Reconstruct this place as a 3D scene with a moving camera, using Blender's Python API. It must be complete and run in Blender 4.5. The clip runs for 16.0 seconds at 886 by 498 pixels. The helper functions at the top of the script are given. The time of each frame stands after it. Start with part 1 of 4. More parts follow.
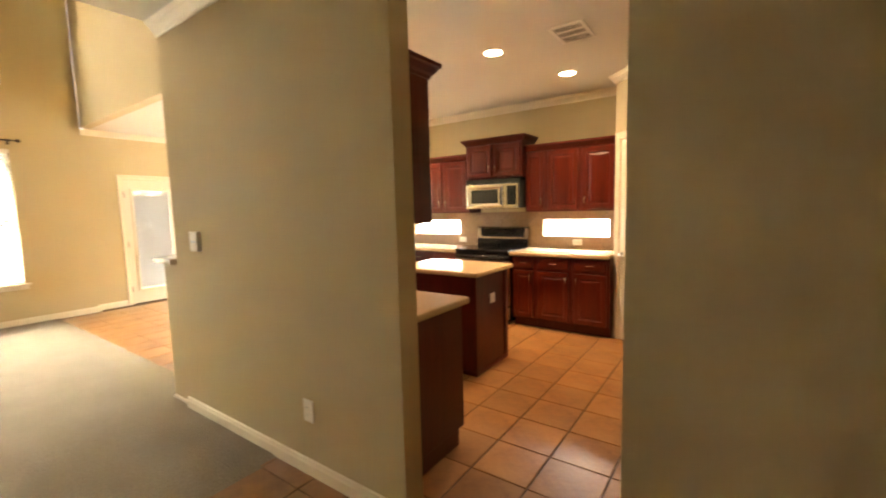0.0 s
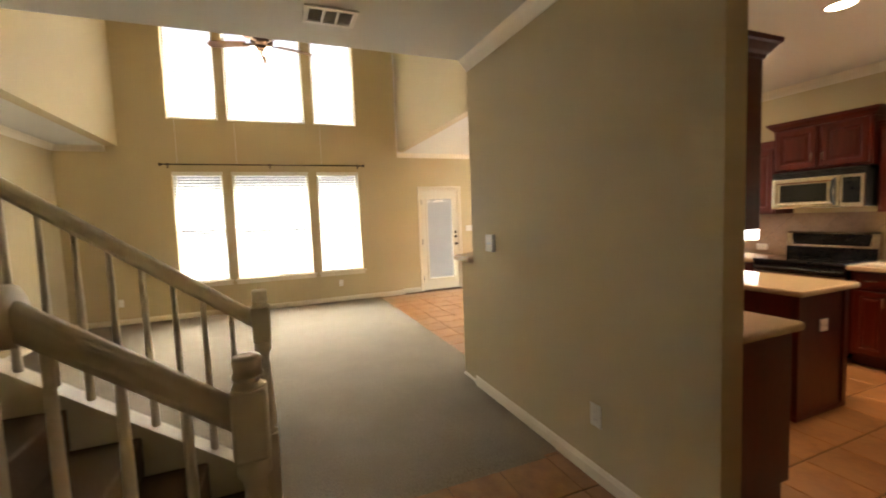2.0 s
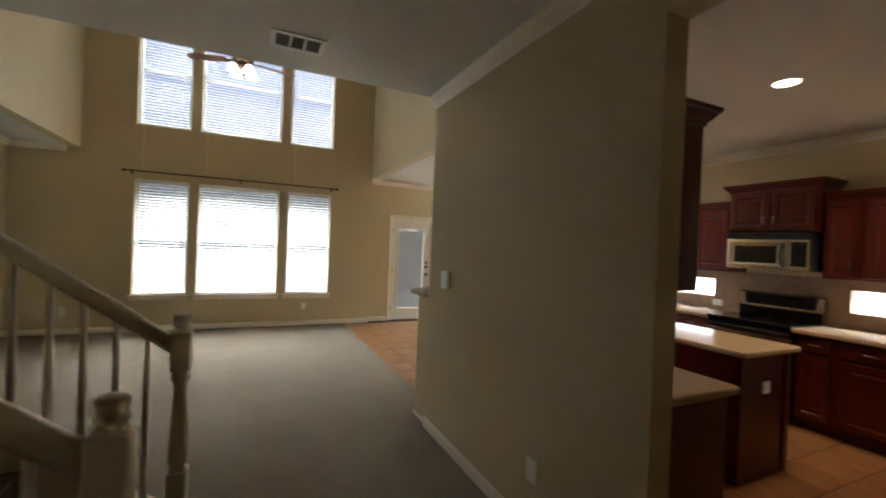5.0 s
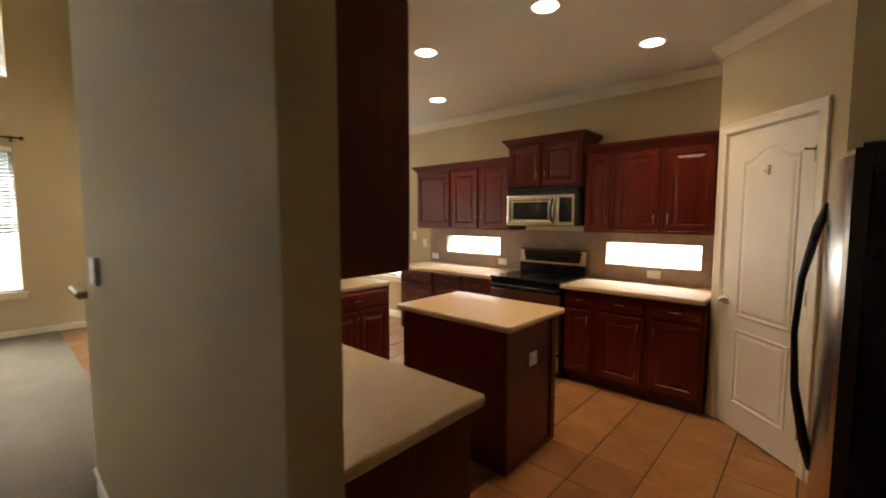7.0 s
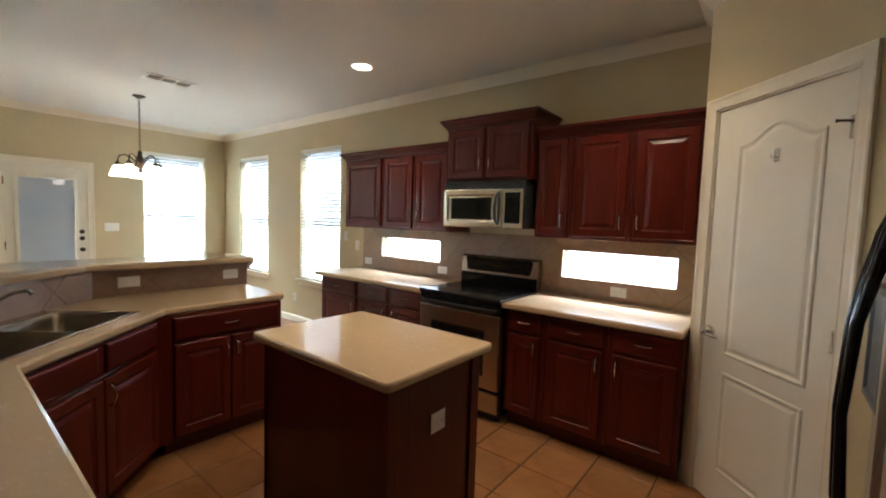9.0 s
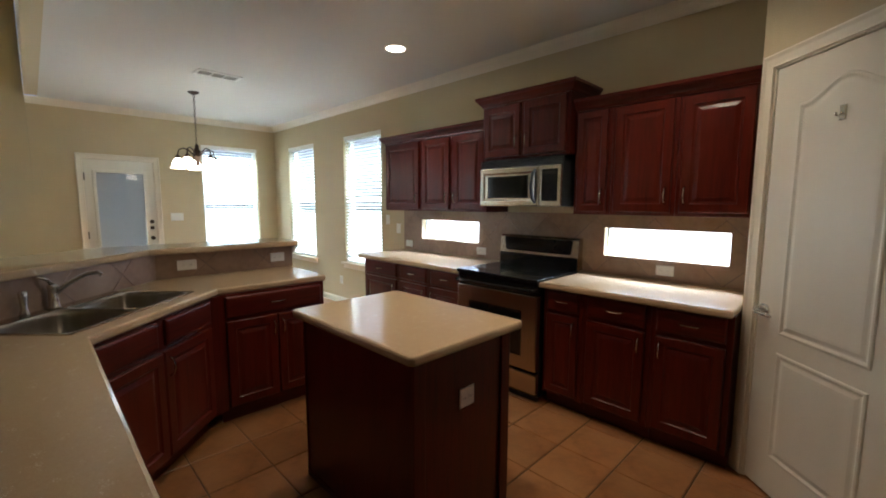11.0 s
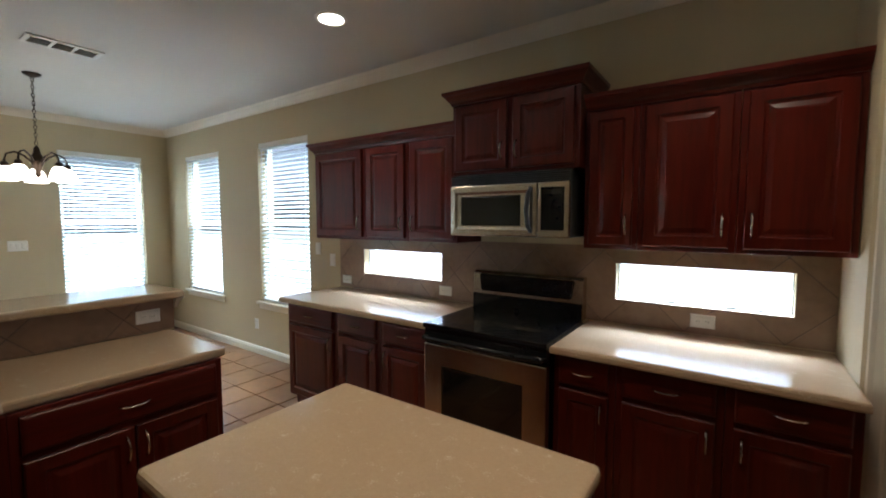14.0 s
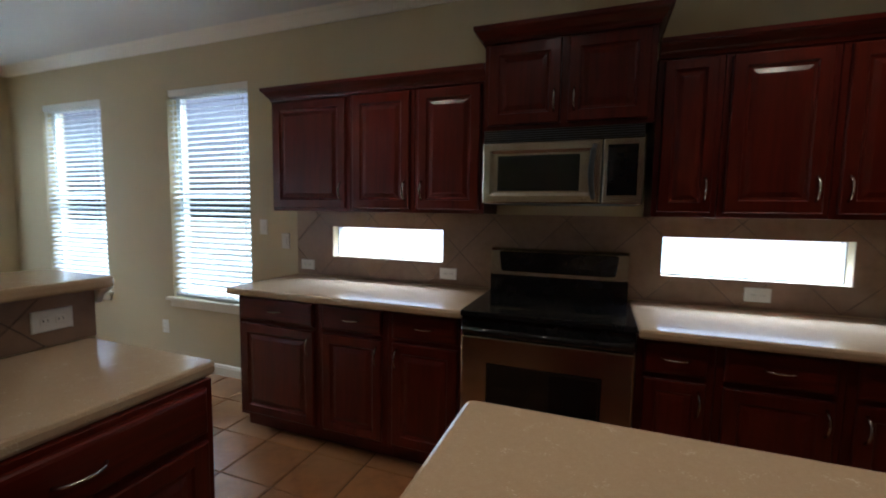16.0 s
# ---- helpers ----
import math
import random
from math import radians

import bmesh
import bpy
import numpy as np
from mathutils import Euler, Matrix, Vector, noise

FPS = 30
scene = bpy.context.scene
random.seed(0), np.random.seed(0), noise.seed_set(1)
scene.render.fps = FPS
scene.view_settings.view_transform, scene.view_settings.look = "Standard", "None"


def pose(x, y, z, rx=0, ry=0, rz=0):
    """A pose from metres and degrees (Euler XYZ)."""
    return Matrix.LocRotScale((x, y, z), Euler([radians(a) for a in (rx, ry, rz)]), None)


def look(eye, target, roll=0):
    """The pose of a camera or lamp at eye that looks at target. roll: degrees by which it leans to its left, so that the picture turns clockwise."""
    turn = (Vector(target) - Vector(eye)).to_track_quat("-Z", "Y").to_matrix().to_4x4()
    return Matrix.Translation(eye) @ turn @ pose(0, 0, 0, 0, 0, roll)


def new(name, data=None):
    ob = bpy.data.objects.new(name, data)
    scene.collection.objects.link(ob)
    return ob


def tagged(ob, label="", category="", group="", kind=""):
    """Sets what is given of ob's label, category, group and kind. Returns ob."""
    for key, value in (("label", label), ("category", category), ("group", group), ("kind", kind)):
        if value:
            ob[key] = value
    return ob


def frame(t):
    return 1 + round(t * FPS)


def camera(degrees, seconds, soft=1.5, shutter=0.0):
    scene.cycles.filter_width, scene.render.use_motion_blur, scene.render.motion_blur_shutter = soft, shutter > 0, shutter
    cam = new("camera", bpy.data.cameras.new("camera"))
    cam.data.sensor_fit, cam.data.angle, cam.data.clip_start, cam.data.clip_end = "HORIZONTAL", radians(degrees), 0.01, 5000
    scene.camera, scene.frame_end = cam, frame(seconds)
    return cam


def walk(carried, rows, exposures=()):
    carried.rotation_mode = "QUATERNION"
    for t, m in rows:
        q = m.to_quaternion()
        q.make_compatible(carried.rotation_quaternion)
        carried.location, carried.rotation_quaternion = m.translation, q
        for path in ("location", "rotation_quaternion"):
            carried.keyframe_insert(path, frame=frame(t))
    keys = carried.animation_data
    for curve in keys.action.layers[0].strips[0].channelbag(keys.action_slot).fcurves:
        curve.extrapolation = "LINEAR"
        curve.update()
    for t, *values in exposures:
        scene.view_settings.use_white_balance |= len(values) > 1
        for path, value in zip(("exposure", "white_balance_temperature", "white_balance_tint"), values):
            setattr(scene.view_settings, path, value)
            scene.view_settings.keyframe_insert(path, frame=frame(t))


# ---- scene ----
cam = camera(93.8, 16.0, soft=1.9, shutter=0.4)
EXPOSURES = [(0, 2.63, 8300, 16), (1.5, 2.1, 7300, 17), (3, 1.4, 7500, 18), (5.5, 0.75, 6000, 13), (6.5, 1.15, 7000, 14),
             (8, 1.45, 6200, 12), (9, 1.1, 5700, 9), (12.5, 0.7, 5400, 8), (15, 0.1, 5100, 8), (16, -0.1, 5050, 10)]
PATH = [
    (0, (0.272, 0.267, 1.453), (-0.88, 1.89, 1.255), -1.5),
    (0.5, (0.222, 0.217, 1.455), (-1.17, 1.642, 1.27), -1.8),
    (1, (0.193, 0.155, 1.465), (-1.419, 1.331, 1.319), -1.5),
    (1.5, (0.158, 0.099, 1.474), (-1.594, 1.052, 1.328), -1.5),
    (2, (0.134, 0.035, 1.485), (-1.715, 0.78, 1.332), -2.3),
    (2.5, (0.104, 0.007, 1.493), (-1.823, 0.518, 1.333), -2.6),
    (3, (0.1, -0.004, 1.502), (-1.863, 0.353, 1.363), -2.4),
    (3.2, (0.107, -0.002, 1.503), (-1.862, 0.318, 1.368), -2.1),
    (5.3, (0.156, 0.333, 1.528), (-1.56, 1.359, 1.494), 2.6),
    (5.5, (0.112, 0.428, 1.512), (-1.51, 1.595, 1.422), 2.0),
    (6, (0.02, 0.688, 1.503), (-1.438, 2.049, 1.347), 0.1),
    (6.5, (-0.067, 0.969, 1.513), (-1.48, 2.377, 1.366), 1.3),
    (7, (-0.215, 1.25, 1.524), (-1.553, 2.729, 1.367), 0.0),
    (7.5, (-0.315, 1.531, 1.526), (-1.6, 3.055, 1.367), -0.5),
    (8, (-0.398, 1.812, 1.514), (-1.673, 3.347, 1.379), 0.2),
    (8.5, (-0.464, 2.043, 1.5), (-1.708, 3.606, 1.403), 0.4),
    (9, (-0.447, 2.192, 1.479), (-1.692, 3.751, 1.34), 1.8),
    (9.5, (-0.404, 2.249, 1.45), (-1.741, 3.719, 1.223), 2.7),
    (9.7, (-0.384, 2.249, 1.453), (-1.752, 3.689, 1.221), 2.0),
    (12, (-0.377, 2.293, 1.446), (-1.786, 3.697, 1.236), -0.3),
    (12.5, (-0.561, 2.376, 1.523), (-1.922, 3.835, 1.38), 0.6),
    (13, (-0.769, 2.52, 1.564), (-2.049, 4.054, 1.49), -0.7),
    (13.5, (-0.972, 2.698, 1.566), (-2.176, 4.293, 1.488), -0.3),
    (14, (-1.201, 2.801, 1.526), (-2.35, 4.432, 1.387), 0.0),
    (14.5, (-1.453, 2.857, 1.467), (-2.515, 4.545, 1.314), -1.3),
    (15, (-1.716, 2.909, 1.424), (-2.719, 4.631, 1.259), -1.2),
    (15.5, (-1.916, 2.909, 1.388), (-2.839, 4.679, 1.257), -1.3),
    (16, (-2.111, 2.873, 1.376), (-2.8, 4.743, 1.204), 0.9),
]
walk(cam, [(t, look(eye, target, roll)) for t, eye, target, roll in PATH], EXPOSURES)


# ---- world, sun, large lights ----
world = bpy.data.worlds.new("sky")
scene.world = world
world.use_nodes = True
wn = world.node_tree.nodes
sky = wn.new("ShaderNodeTexSky")
sky.sky_type = "NISHITA"
sky.sun_disc = False
sky.sun_elevation, sky.sun_rotation = radians(66), radians(-23)
sky.dust_density, sky.air_density = 7.0, 0.8
wn["Background"].inputs["Strength"].default_value = 0.15
world.node_tree.links.new(sky.outputs["Color"], wn["Background"].inputs["Color"])
sun = new("sun", bpy.data.lights.new("sun", "SUN"))
sun.data.energy, sun.data.angle, sun.data.color = 4.0, radians(0.6), (1.0, 0.95, 0.87)
sun.matrix_world = look((0, 0, 20), (1.5, -3.5, 10))

DAY = (0.84, 0.96, 0.94)     # through the nook
WARMDAY = (0.93, 0.97, 0.93)  # through the living room
COOL = (0.84, 0.92, 1.0)
WARM = (1.0, 0.74, 0.46)
WINDOW_W = 50.0      # watts for each square metre of living room window
NOOK_W = 74.0
SLIT_W = 9.0
SLIT_SKY_W = 125.0   # skylight falling steeply through the slits
CAN_W = 2.2


def area_lamp(name, m, sx, sy, watts, colour, shape="RECTANGLE", spread=180):
    d = bpy.data.lights.new(name, "AREA")
    d.shape, d.size, d.size_y, d.energy, d.color = shape, sx, sy, watts, colour
    d.spread = radians(spread)
    ob = new(name, d)
    ob.matrix_world = m
    return ob


# ---- materials ----
def material(name, base, rough=0.6, metal=0.0, grain=None, stain=None, bump=0.0, bump_scale=200.0, coat=0.0, spec=None,
             stretch=(1, 1, 1), rand=0.0, fleck=None):
    """base colour; grain and stain: (scale, amount, second colour); bump in metres; rand: how far pieces differ; fleck: (scale, colour) of sparse chips."""
    m = bpy.data.materials.new(name)
    m.use_nodes = True
    n, l = m.node_tree.nodes, m.node_tree.links
    b = n["Principled BSDF"]
    b.inputs["Roughness"].default_value, b.inputs["Metallic"].default_value = rough, metal
    b.inputs["Coat Weight"].default_value, b.inputs["Coat Roughness"].default_value = coat, 0.12
    if spec is not None:
        b.inputs["Specular IOR Level"].default_value = spec
    co = n.new("ShaderNodeTexCoord")
    mp = n.new("ShaderNodeMapping")
    mp.inputs["Scale"].default_value = stretch
    l.new(co.outputs["Object"], mp.inputs["Vector"])
    rgb = n.new("ShaderNodeRGB")
    rgb.outputs[0].default_value = (*base, 1)
    last = rgb.outputs[0]
    for what in (grain, stain):
        if what:
            scale, amount, other = what
            t = n.new("ShaderNodeTexNoise")
            t.inputs["Scale"].default_value, t.inputs["Detail"].default_value = scale, 5.0
            l.new(mp.outputs[0], t.inputs["Vector"])
            r = n.new("ShaderNodeValToRGB")
            r.color_ramp.elements[0].position, r.color_ramp.elements[1].position = 0.38, 0.66
            l.new(t.outputs["Fac"], r.inputs["Fac"])
            k = n.new("ShaderNodeMath")
            k.operation = "MULTIPLY"
            k.inputs[1].default_value = amount
            l.new(r.outputs["Color"], k.inputs[0])
            mix = n.new("ShaderNodeMix")
            mix.data_type = "RGBA"
            l.new(k.outputs[0], mix.inputs["Factor"])
            l.new(last, mix.inputs["A"])
            mix.inputs["B"].default_value = (*other, 1)
            last = mix.outputs["Result"]
    if fleck:
        fine, broad = n.new("ShaderNodeTexNoise"), n.new("ShaderNodeTexNoise")
        fine.inputs["Scale"].default_value, broad.inputs["Scale"].default_value = fleck[0], fleck[0] * 0.11
        add = n.new("ShaderNodeMath")
        add.operation = "ADD"
        for t, k in ((fine, 0), (broad, 1)):
            t.inputs["Detail"].default_value = 1.0
            l.new(mp.outputs[0], t.inputs["Vector"])
            l.new(t.outputs["Fac"], add.inputs[k])
        r = n.new("ShaderNodeMapRange")
        r.inputs["From Min"].default_value, r.inputs["From Max"].default_value = 1.25, 1.33
        r.inputs["To Max"].default_value = 0.7
        l.new(add.outputs[0], r.inputs["Value"])
        mix = n.new("ShaderNodeMix")
        mix.data_type = "RGBA"
        l.new(r.outputs[0], mix.inputs["Factor"])
        l.new(last, mix.inputs["A"])
        mix.inputs["B"].default_value = (*fleck[1], 1)
        last = mix.outputs["Result"]
    if rand:
        info = n.new("ShaderNodeObjectInfo")
        k = n.new("ShaderNodeMapRange")
        k.inputs["To Min"].default_value, k.inputs["To Max"].default_value = 1 - rand, 1 + rand
        l.new(info.outputs["Random"], k.inputs["Value"])
        hsv = n.new("ShaderNodeHueSaturation")
        l.new(k.outputs[0], hsv.inputs["Value"])
        l.new(last, hsv.inputs["Color"])
        last = hsv.outputs["Color"]
    l.new(last, b.inputs["Base Color"])
    if bump:
        t = n.new("ShaderNodeTexNoise")
        t.inputs["Scale"].default_value, t.inputs["Detail"].default_value = bump_scale, 3.0
        l.new(mp.outputs[0], t.inputs["Vector"])
        bp = n.new("ShaderNodeBump")
        bp.inputs["Distance"].default_value = bump
        l.new(t.outputs["Fac"], bp.inputs["Height"])
        l.new(bp.outputs["Normal"], b.inputs["Normal"])
    return m


def glow(name, colour, strength):
    m = bpy.data.materials.new(name)
    m.use_nodes = True
    b = m.node_tree.nodes["Principled BSDF"]
    b.inputs["Base Color"].default_value = (0.8, 0.8, 0.8, 1)
    b.inputs["Emission Color"].default_value, b.inputs["Emission Strength"].default_value = (*colour, 1), strength
    return m


def glass_material(name, rough=0.0):
    m = bpy.data.materials.new(name)
    m.use_nodes = True
    b = m.node_tree.nodes["Principled BSDF"]
    b.inputs["Transmission Weight"].default_value, b.inputs["Roughness"].default_value, b.inputs["IOR"].default_value = 1.0, rough, 1.45
    return m


def slat_material(name, through_light):
    m = bpy.data.materials.new(name)
    m.use_nodes = True
    n, l = m.node_tree.nodes, m.node_tree.links
    b = n["Principled BSDF"]
    b.inputs["Base Color"].default_value, b.inputs["Roughness"].default_value = (0.75, 0.76, 0.765, 1), 0.45
    tr = n.new("ShaderNodeBsdfTranslucent")
    tr.inputs["Color"].default_value = (0.75, 0.8, 0.85, 1)
    mix = n.new("ShaderNodeMixShader")
    mix.inputs[0].default_value = through_light
    l.new(b.outputs[0], mix.inputs[1])
    l.new(tr.outputs[0], mix.inputs[2])
    l.new(mix.outputs[0], n["Material Output"].inputs["Surface"])
    return m


PAINT = material("tan_wall_paint", (0.53, 0.43, 0.253), 0.75, stain=(1.3, 0.25, (0.48, 0.383, 0.218)), bump=0.0012, bump_scale=110)
CEIL = material("ceiling_paint", (0.63, 0.605, 0.54), 0.9, stain=(1.0, 0.2, (0.585, 0.56, 0.49)), bump=0.002, bump_scale=70)
TRIM = material("white_trim_paint", (0.75, 0.675, 0.53), 0.4, grain=(6, 0.25, (0.68, 0.60, 0.46)), bump=0.0003, bump_scale=60)
DOORP = material("white_door_paint", (0.74, 0.69, 0.575), 0.33, grain=(5, 0.2, (0.69, 0.64, 0.52)), bump=0.0003, bump_scale=90, stretch=(3, 3, 0.6))
CHERRY = material("cherry_wood", (0.088, 0.0075, 0.0025), 0.33, spec=0.3, grain=(14, 0.75, (0.045, 0.0045, 0.002)), stain=(2.0, 0.4, (0.13, 0.014, 0.005)), bump=0.0004,
                  bump_scale=40, coat=0.1, stretch=(5, 5, 0.35))
CHERRY_H = material("cherry_wood_across", (0.088, 0.0075, 0.0025), 0.33, spec=0.3, grain=(14, 0.75, (0.045, 0.0045, 0.002)), stain=(2.0, 0.4, (0.13, 0.014, 0.005)), bump=0.0004,
                    bump_scale=40, coat=0.1, stretch=(0.35, 5, 5))
COUNTER = material("beige_quartz", (0.51, 0.37, 0.225), 0.13, grain=(230, 0.35, (0.59, 0.455, 0.30)), stain=(75, 0.22, (0.45, 0.315, 0.185)), bump=0.0001, bump_scale=20, fleck=(210, (0.72, 0.6, 0.43)))
TILE = material("terracotta_floor_tile", (0.30, 0.128, 0.043), 0.30, grain=(11, 0.75, (0.165, 0.064, 0.022)), stain=(3.2, 0.6, (0.37, 0.19, 0.078)), bump=0.0014, bump_scale=30, rand=0.14)
GROUT = material("floor_grout", (0.075, 0.045, 0.026), 0.95, grain=(60, 0.5, (0.11, 0.068, 0.04)), bump=0.001)
SPLASH = material("stone_splash_tile", (0.27, 0.168, 0.10), 0.36, grain=(22, 0.6, (0.195, 0.115, 0.066)), stain=(5, 0.5, (0.33, 0.222, 0.145)), bump=0.0008, bump_scale=60, rand=0.08)
SGROUT = material("splash_grout", (0.15, 0.10, 0.075), 0.95, grain=(60, 0.4, (0.2, 0.14, 0.1)))
CARPET = material("beige_carpet", (0.31, 0.262, 0.195), 1.0, grain=(110, 0.75, (0.19, 0.16, 0.115)), stain=(3.2, 0.55, (0.235, 0.197, 0.142)), bump=0.02, bump_scale=90, spec=0.1)
STAIR_CARPET = material("brown_stair_carpet", (0.17, 0.115, 0.075), 1.0, grain=(220, 0.6, (0.11, 0.07, 0.045)), stain=(3, 0.4, (0.2, 0.14, 0.09)), bump=0.006, bump_scale=160, spec=0.1)
STEEL = material("brushed_steel", (0.55, 0.485, 0.39), 0.26, 1.0, grain=(30, 0.35, (0.46, 0.40, 0.315)), stretch=(0.4, 4, 12), bump=0.0002, bump_scale=60)
# Darker steel: the shade inside the sink bowls is put into its colour.
SHADED_STEEL = material("shaded_bowl_steel", (0.30, 0.265, 0.22), 0.3, 1.0, grain=(25, 0.4, (0.22, 0.19, 0.155)), bump=0.0003, bump_scale=50)
NICKEL = material("satin_nickel", (0.66, 0.62, 0.56), 0.24, 1.0, grain=(40, 0.2, (0.55, 0.51, 0.46)))
BLACK = material("black_enamel", (0.008, 0.008, 0.009), 0.14, grain=(20, 0.3, (0.014, 0.014, 0.015)), spec=0.35)
BLACKP = material("black_plastic", (0.02, 0.02, 0.021), 0.38, grain=(60, 0.4, (0.03, 0.03, 0.03)), bump=0.0003, bump_scale=400)
OVENGLASS = material("dark_oven_glass", (0.006, 0.0065, 0.006), 0.06, grain=(8, 0.4, (0.01, 0.011, 0.01)), coat=0.1)
BRONZE = material("oil_rubbed_bronze", (0.05, 0.032, 0.022), 0.4, 0.8, grain=(30, 0.5, (0.09, 0.055, 0.035)))
PLASTIC = material("white_plastic", (0.78, 0.76, 0.7), 0.35, grain=(10, 0.15, (0.72, 0.7, 0.64)))
DARK = material("dark_slot", (0.03, 0.028, 0.025), 0.8, grain=(30, 0.3, (0.05, 0.045, 0.04)))
VENTW = material("vent_white", (0.72, 0.69, 0.62), 0.45, grain=(10, 0.2, (0.66, 0.62, 0.55)))
BLADE = material("walnut_fan_blade", (0.16, 0.07, 0.03), 0.4, grain=(20, 0.6, (0.09, 0.035, 0.015)), stretch=(1, 6, 6))
VINYL = material("white_vinyl_frame", (0.8, 0.8, 0.78), 0.4, grain=(8, 0.15, (0.74, 0.74, 0.72)))
SLAT = slat_material("blind_slat", 0.24)
MINI = slat_material("mini_blind_slat", 0.13)
GLASS = glass_material("window_glass")
FROST = glow("frosted_lamp_glass", (1.0, 0.84, 0.62), 5.0)
CANGLOW = glow("recessed_lamp_lens", (1.0, 0.85, 0.62), 12.0)
GREY = material("grey_duct", (0.22, 0.2, 0.17), 0.8, grain=(30, 0.3, (0.16, 0.145, 0.12)))
GRASS = material("dry_lawn", (0.30, 0.29, 0.2), 0.95, grain=(40, 0.5, (0.22, 0.22, 0.13)), stain=(0.4, 0.5, (0.38, 0.35, 0.27)))
LITE = material("door_lite_blind", (0.62, 0.68, 0.76), 0.5, grain=(6, 0.2, (0.56, 0.62, 0.7)))


# ---- mesh helpers ----
def part(name, bm, mat, parent=None, label="", smooth=False):
    bmesh.ops.recalc_face_normals(bm, faces=bm.faces)
    me = bpy.data.meshes.new(name)
    bm.to_mesh(me)
    bm.free()
    me.materials.append(mat)
    if smooth:
        for p in me.polygons:
            p.use_smooth = True
    ob = new(name, me)
    ob.parent = parent
    return tagged(ob, label)


def thing(name, label, category, m=None, group=""):
    ob = new(name)
    ob.empty_display_size = 0.1
    if m is not None:
        ob.matrix_world = m
    return tagged(ob, label, category, group)


def structure(name, bm, mat, label="", category="structure"):
    return tagged(part(name, bm, mat), label, category, "", "structure")


def box(bm, x0, x1, y0, y1, z0, z1, bev=0.0, seg=2):
    v = [bm.verts.new(p) for p in ((x0, y0, z0), (x1, y0, z0), (x1, y1, z0), (x0, y1, z0), (x0, y0, z1), (x1, y0, z1), (x1, y1, z1), (x0, y1, z1))]
    f = [bm.faces.new([v[i] for i in q]) for q in ((0, 3, 2, 1), (4, 5, 6, 7), (0, 1, 5, 4), (1, 2, 6, 5), (2, 3, 7, 6), (3, 0, 4, 7))]
    if bev:
        bmesh.ops.bevel(bm, geom=list({e for q in f for e in q.edges}), offset=bev, segments=seg, affect="EDGES", profile=0.5)
    return bm


def boxes(*lots, bev=0.0):
    bm = bmesh.new()
    for b in lots:
        box(bm, *b, bev=bev)
    return bm


def loft(bm, rings, cap=True, closed=True):
    rows = [[bm.verts.new(p) for p in r] for r in rings]
    n = len(rows[0])
    for a, b in zip(rows, rows[1:]):
        for i in range(n if closed else n - 1):
            bm.faces.new((a[i], a[(i + 1) % n], b[(i + 1) % n], b[i]))
    if cap:
        bm.faces.new(rows[-1])
        bm.faces.new(rows[0][::-1])
    return bm


def raised(bm, x0, x1, z0, z1, steps, arch=0.0, n=10):
    """A panel from its outline inwards: steps of (inset, y); arch lifts the middle of the top."""
    rings = []
    for inset, y in steps:
        a, b, c, d = x0 + inset, x1 - inset, z0 + inset, z1 - inset
        r = [(a, y, c), (b, y, c)]
        if arch:
            for i in range(n + 1):
                u = 1 - 2 * i / n
                bump = 0.5 + 0.5 * math.cos(math.pi * min(1.0, abs(u) / 0.9))
                r.append(((a + b) / 2 + u * (b - a) / 2, y, d + arch * bump))
        else:
            r += [(b, y, d), (a, y, d)]
        rings.append(r)
    return loft(bm, rings)


def tube(bm, pts, r, n=8):
    """A round bar along points; r one radius or one for each point."""
    pts = [Vector(p) for p in pts]
    rings = []
    for i, p in enumerate(pts):
        d = (pts[min(i + 1, len(pts) - 1)] - pts[max(i - 1, 0)]).normalized()
        up = Vector((0, 0, 1)) if abs(d.z) < 0.9 else Vector((1, 0, 0))
        s = d.cross(up).normalized()
        t = s.cross(d)
        q = r[i] if isinstance(r, (list, tuple)) else r
        rings.append([p + q * (math.cos(2 * math.pi * k / n) * s + math.sin(2 * math.pi * k / n) * t) for k in range(n)])
    return loft(bm, rings)


def turned(bm, profile, x=0.0, y=0.0, n=16):
    """A round thing about a standing axis: profile of (radius, height)."""
    return loft(bm, [[(x + r * math.cos(2 * math.pi * k / n), y + r * math.sin(2 * math.pi * k / n), z) for k in range(n)] for r, z in profile])


def inset_poly(pts, d):
    """The outline moved inwards by d (points run anticlockwise)."""
    out, n = [], len(pts)
    for i in range(n):
        a, b, c = Vector(pts[i - 1]), Vector(pts[i]), Vector(pts[(i + 1) % n])
        n1 = Vector((-(b - a).y, (b - a).x)).normalized()
        n2 = Vector((-(c - b).y, (c - b).x)).normalized()
        k = (n1 + n2) / max(0.2, 1 + n1.dot(n2))
        out.append((b.x + k.x * d, b.y + k.y * d))
    return out


def round_poly(pts, r, n=5):
    out, m = [], len(pts)
    for i in range(m):
        a, b, c = Vector(pts[i - 1]), Vector(pts[i]), Vector(pts[(i + 1) % m])
        q = min(r, (a - b).length * 0.45, (c - b).length * 0.45)
        p0, p1 = b + (a - b).normalized() * q, b + (c - b).normalized() * q
        for k in range(n + 1):
            t = k / n
            v = p0 * (1 - t) ** 2 + b * 2 * t * (1 - t) + p1 * t ** 2
            out.append((v.x, v.y))
    return out


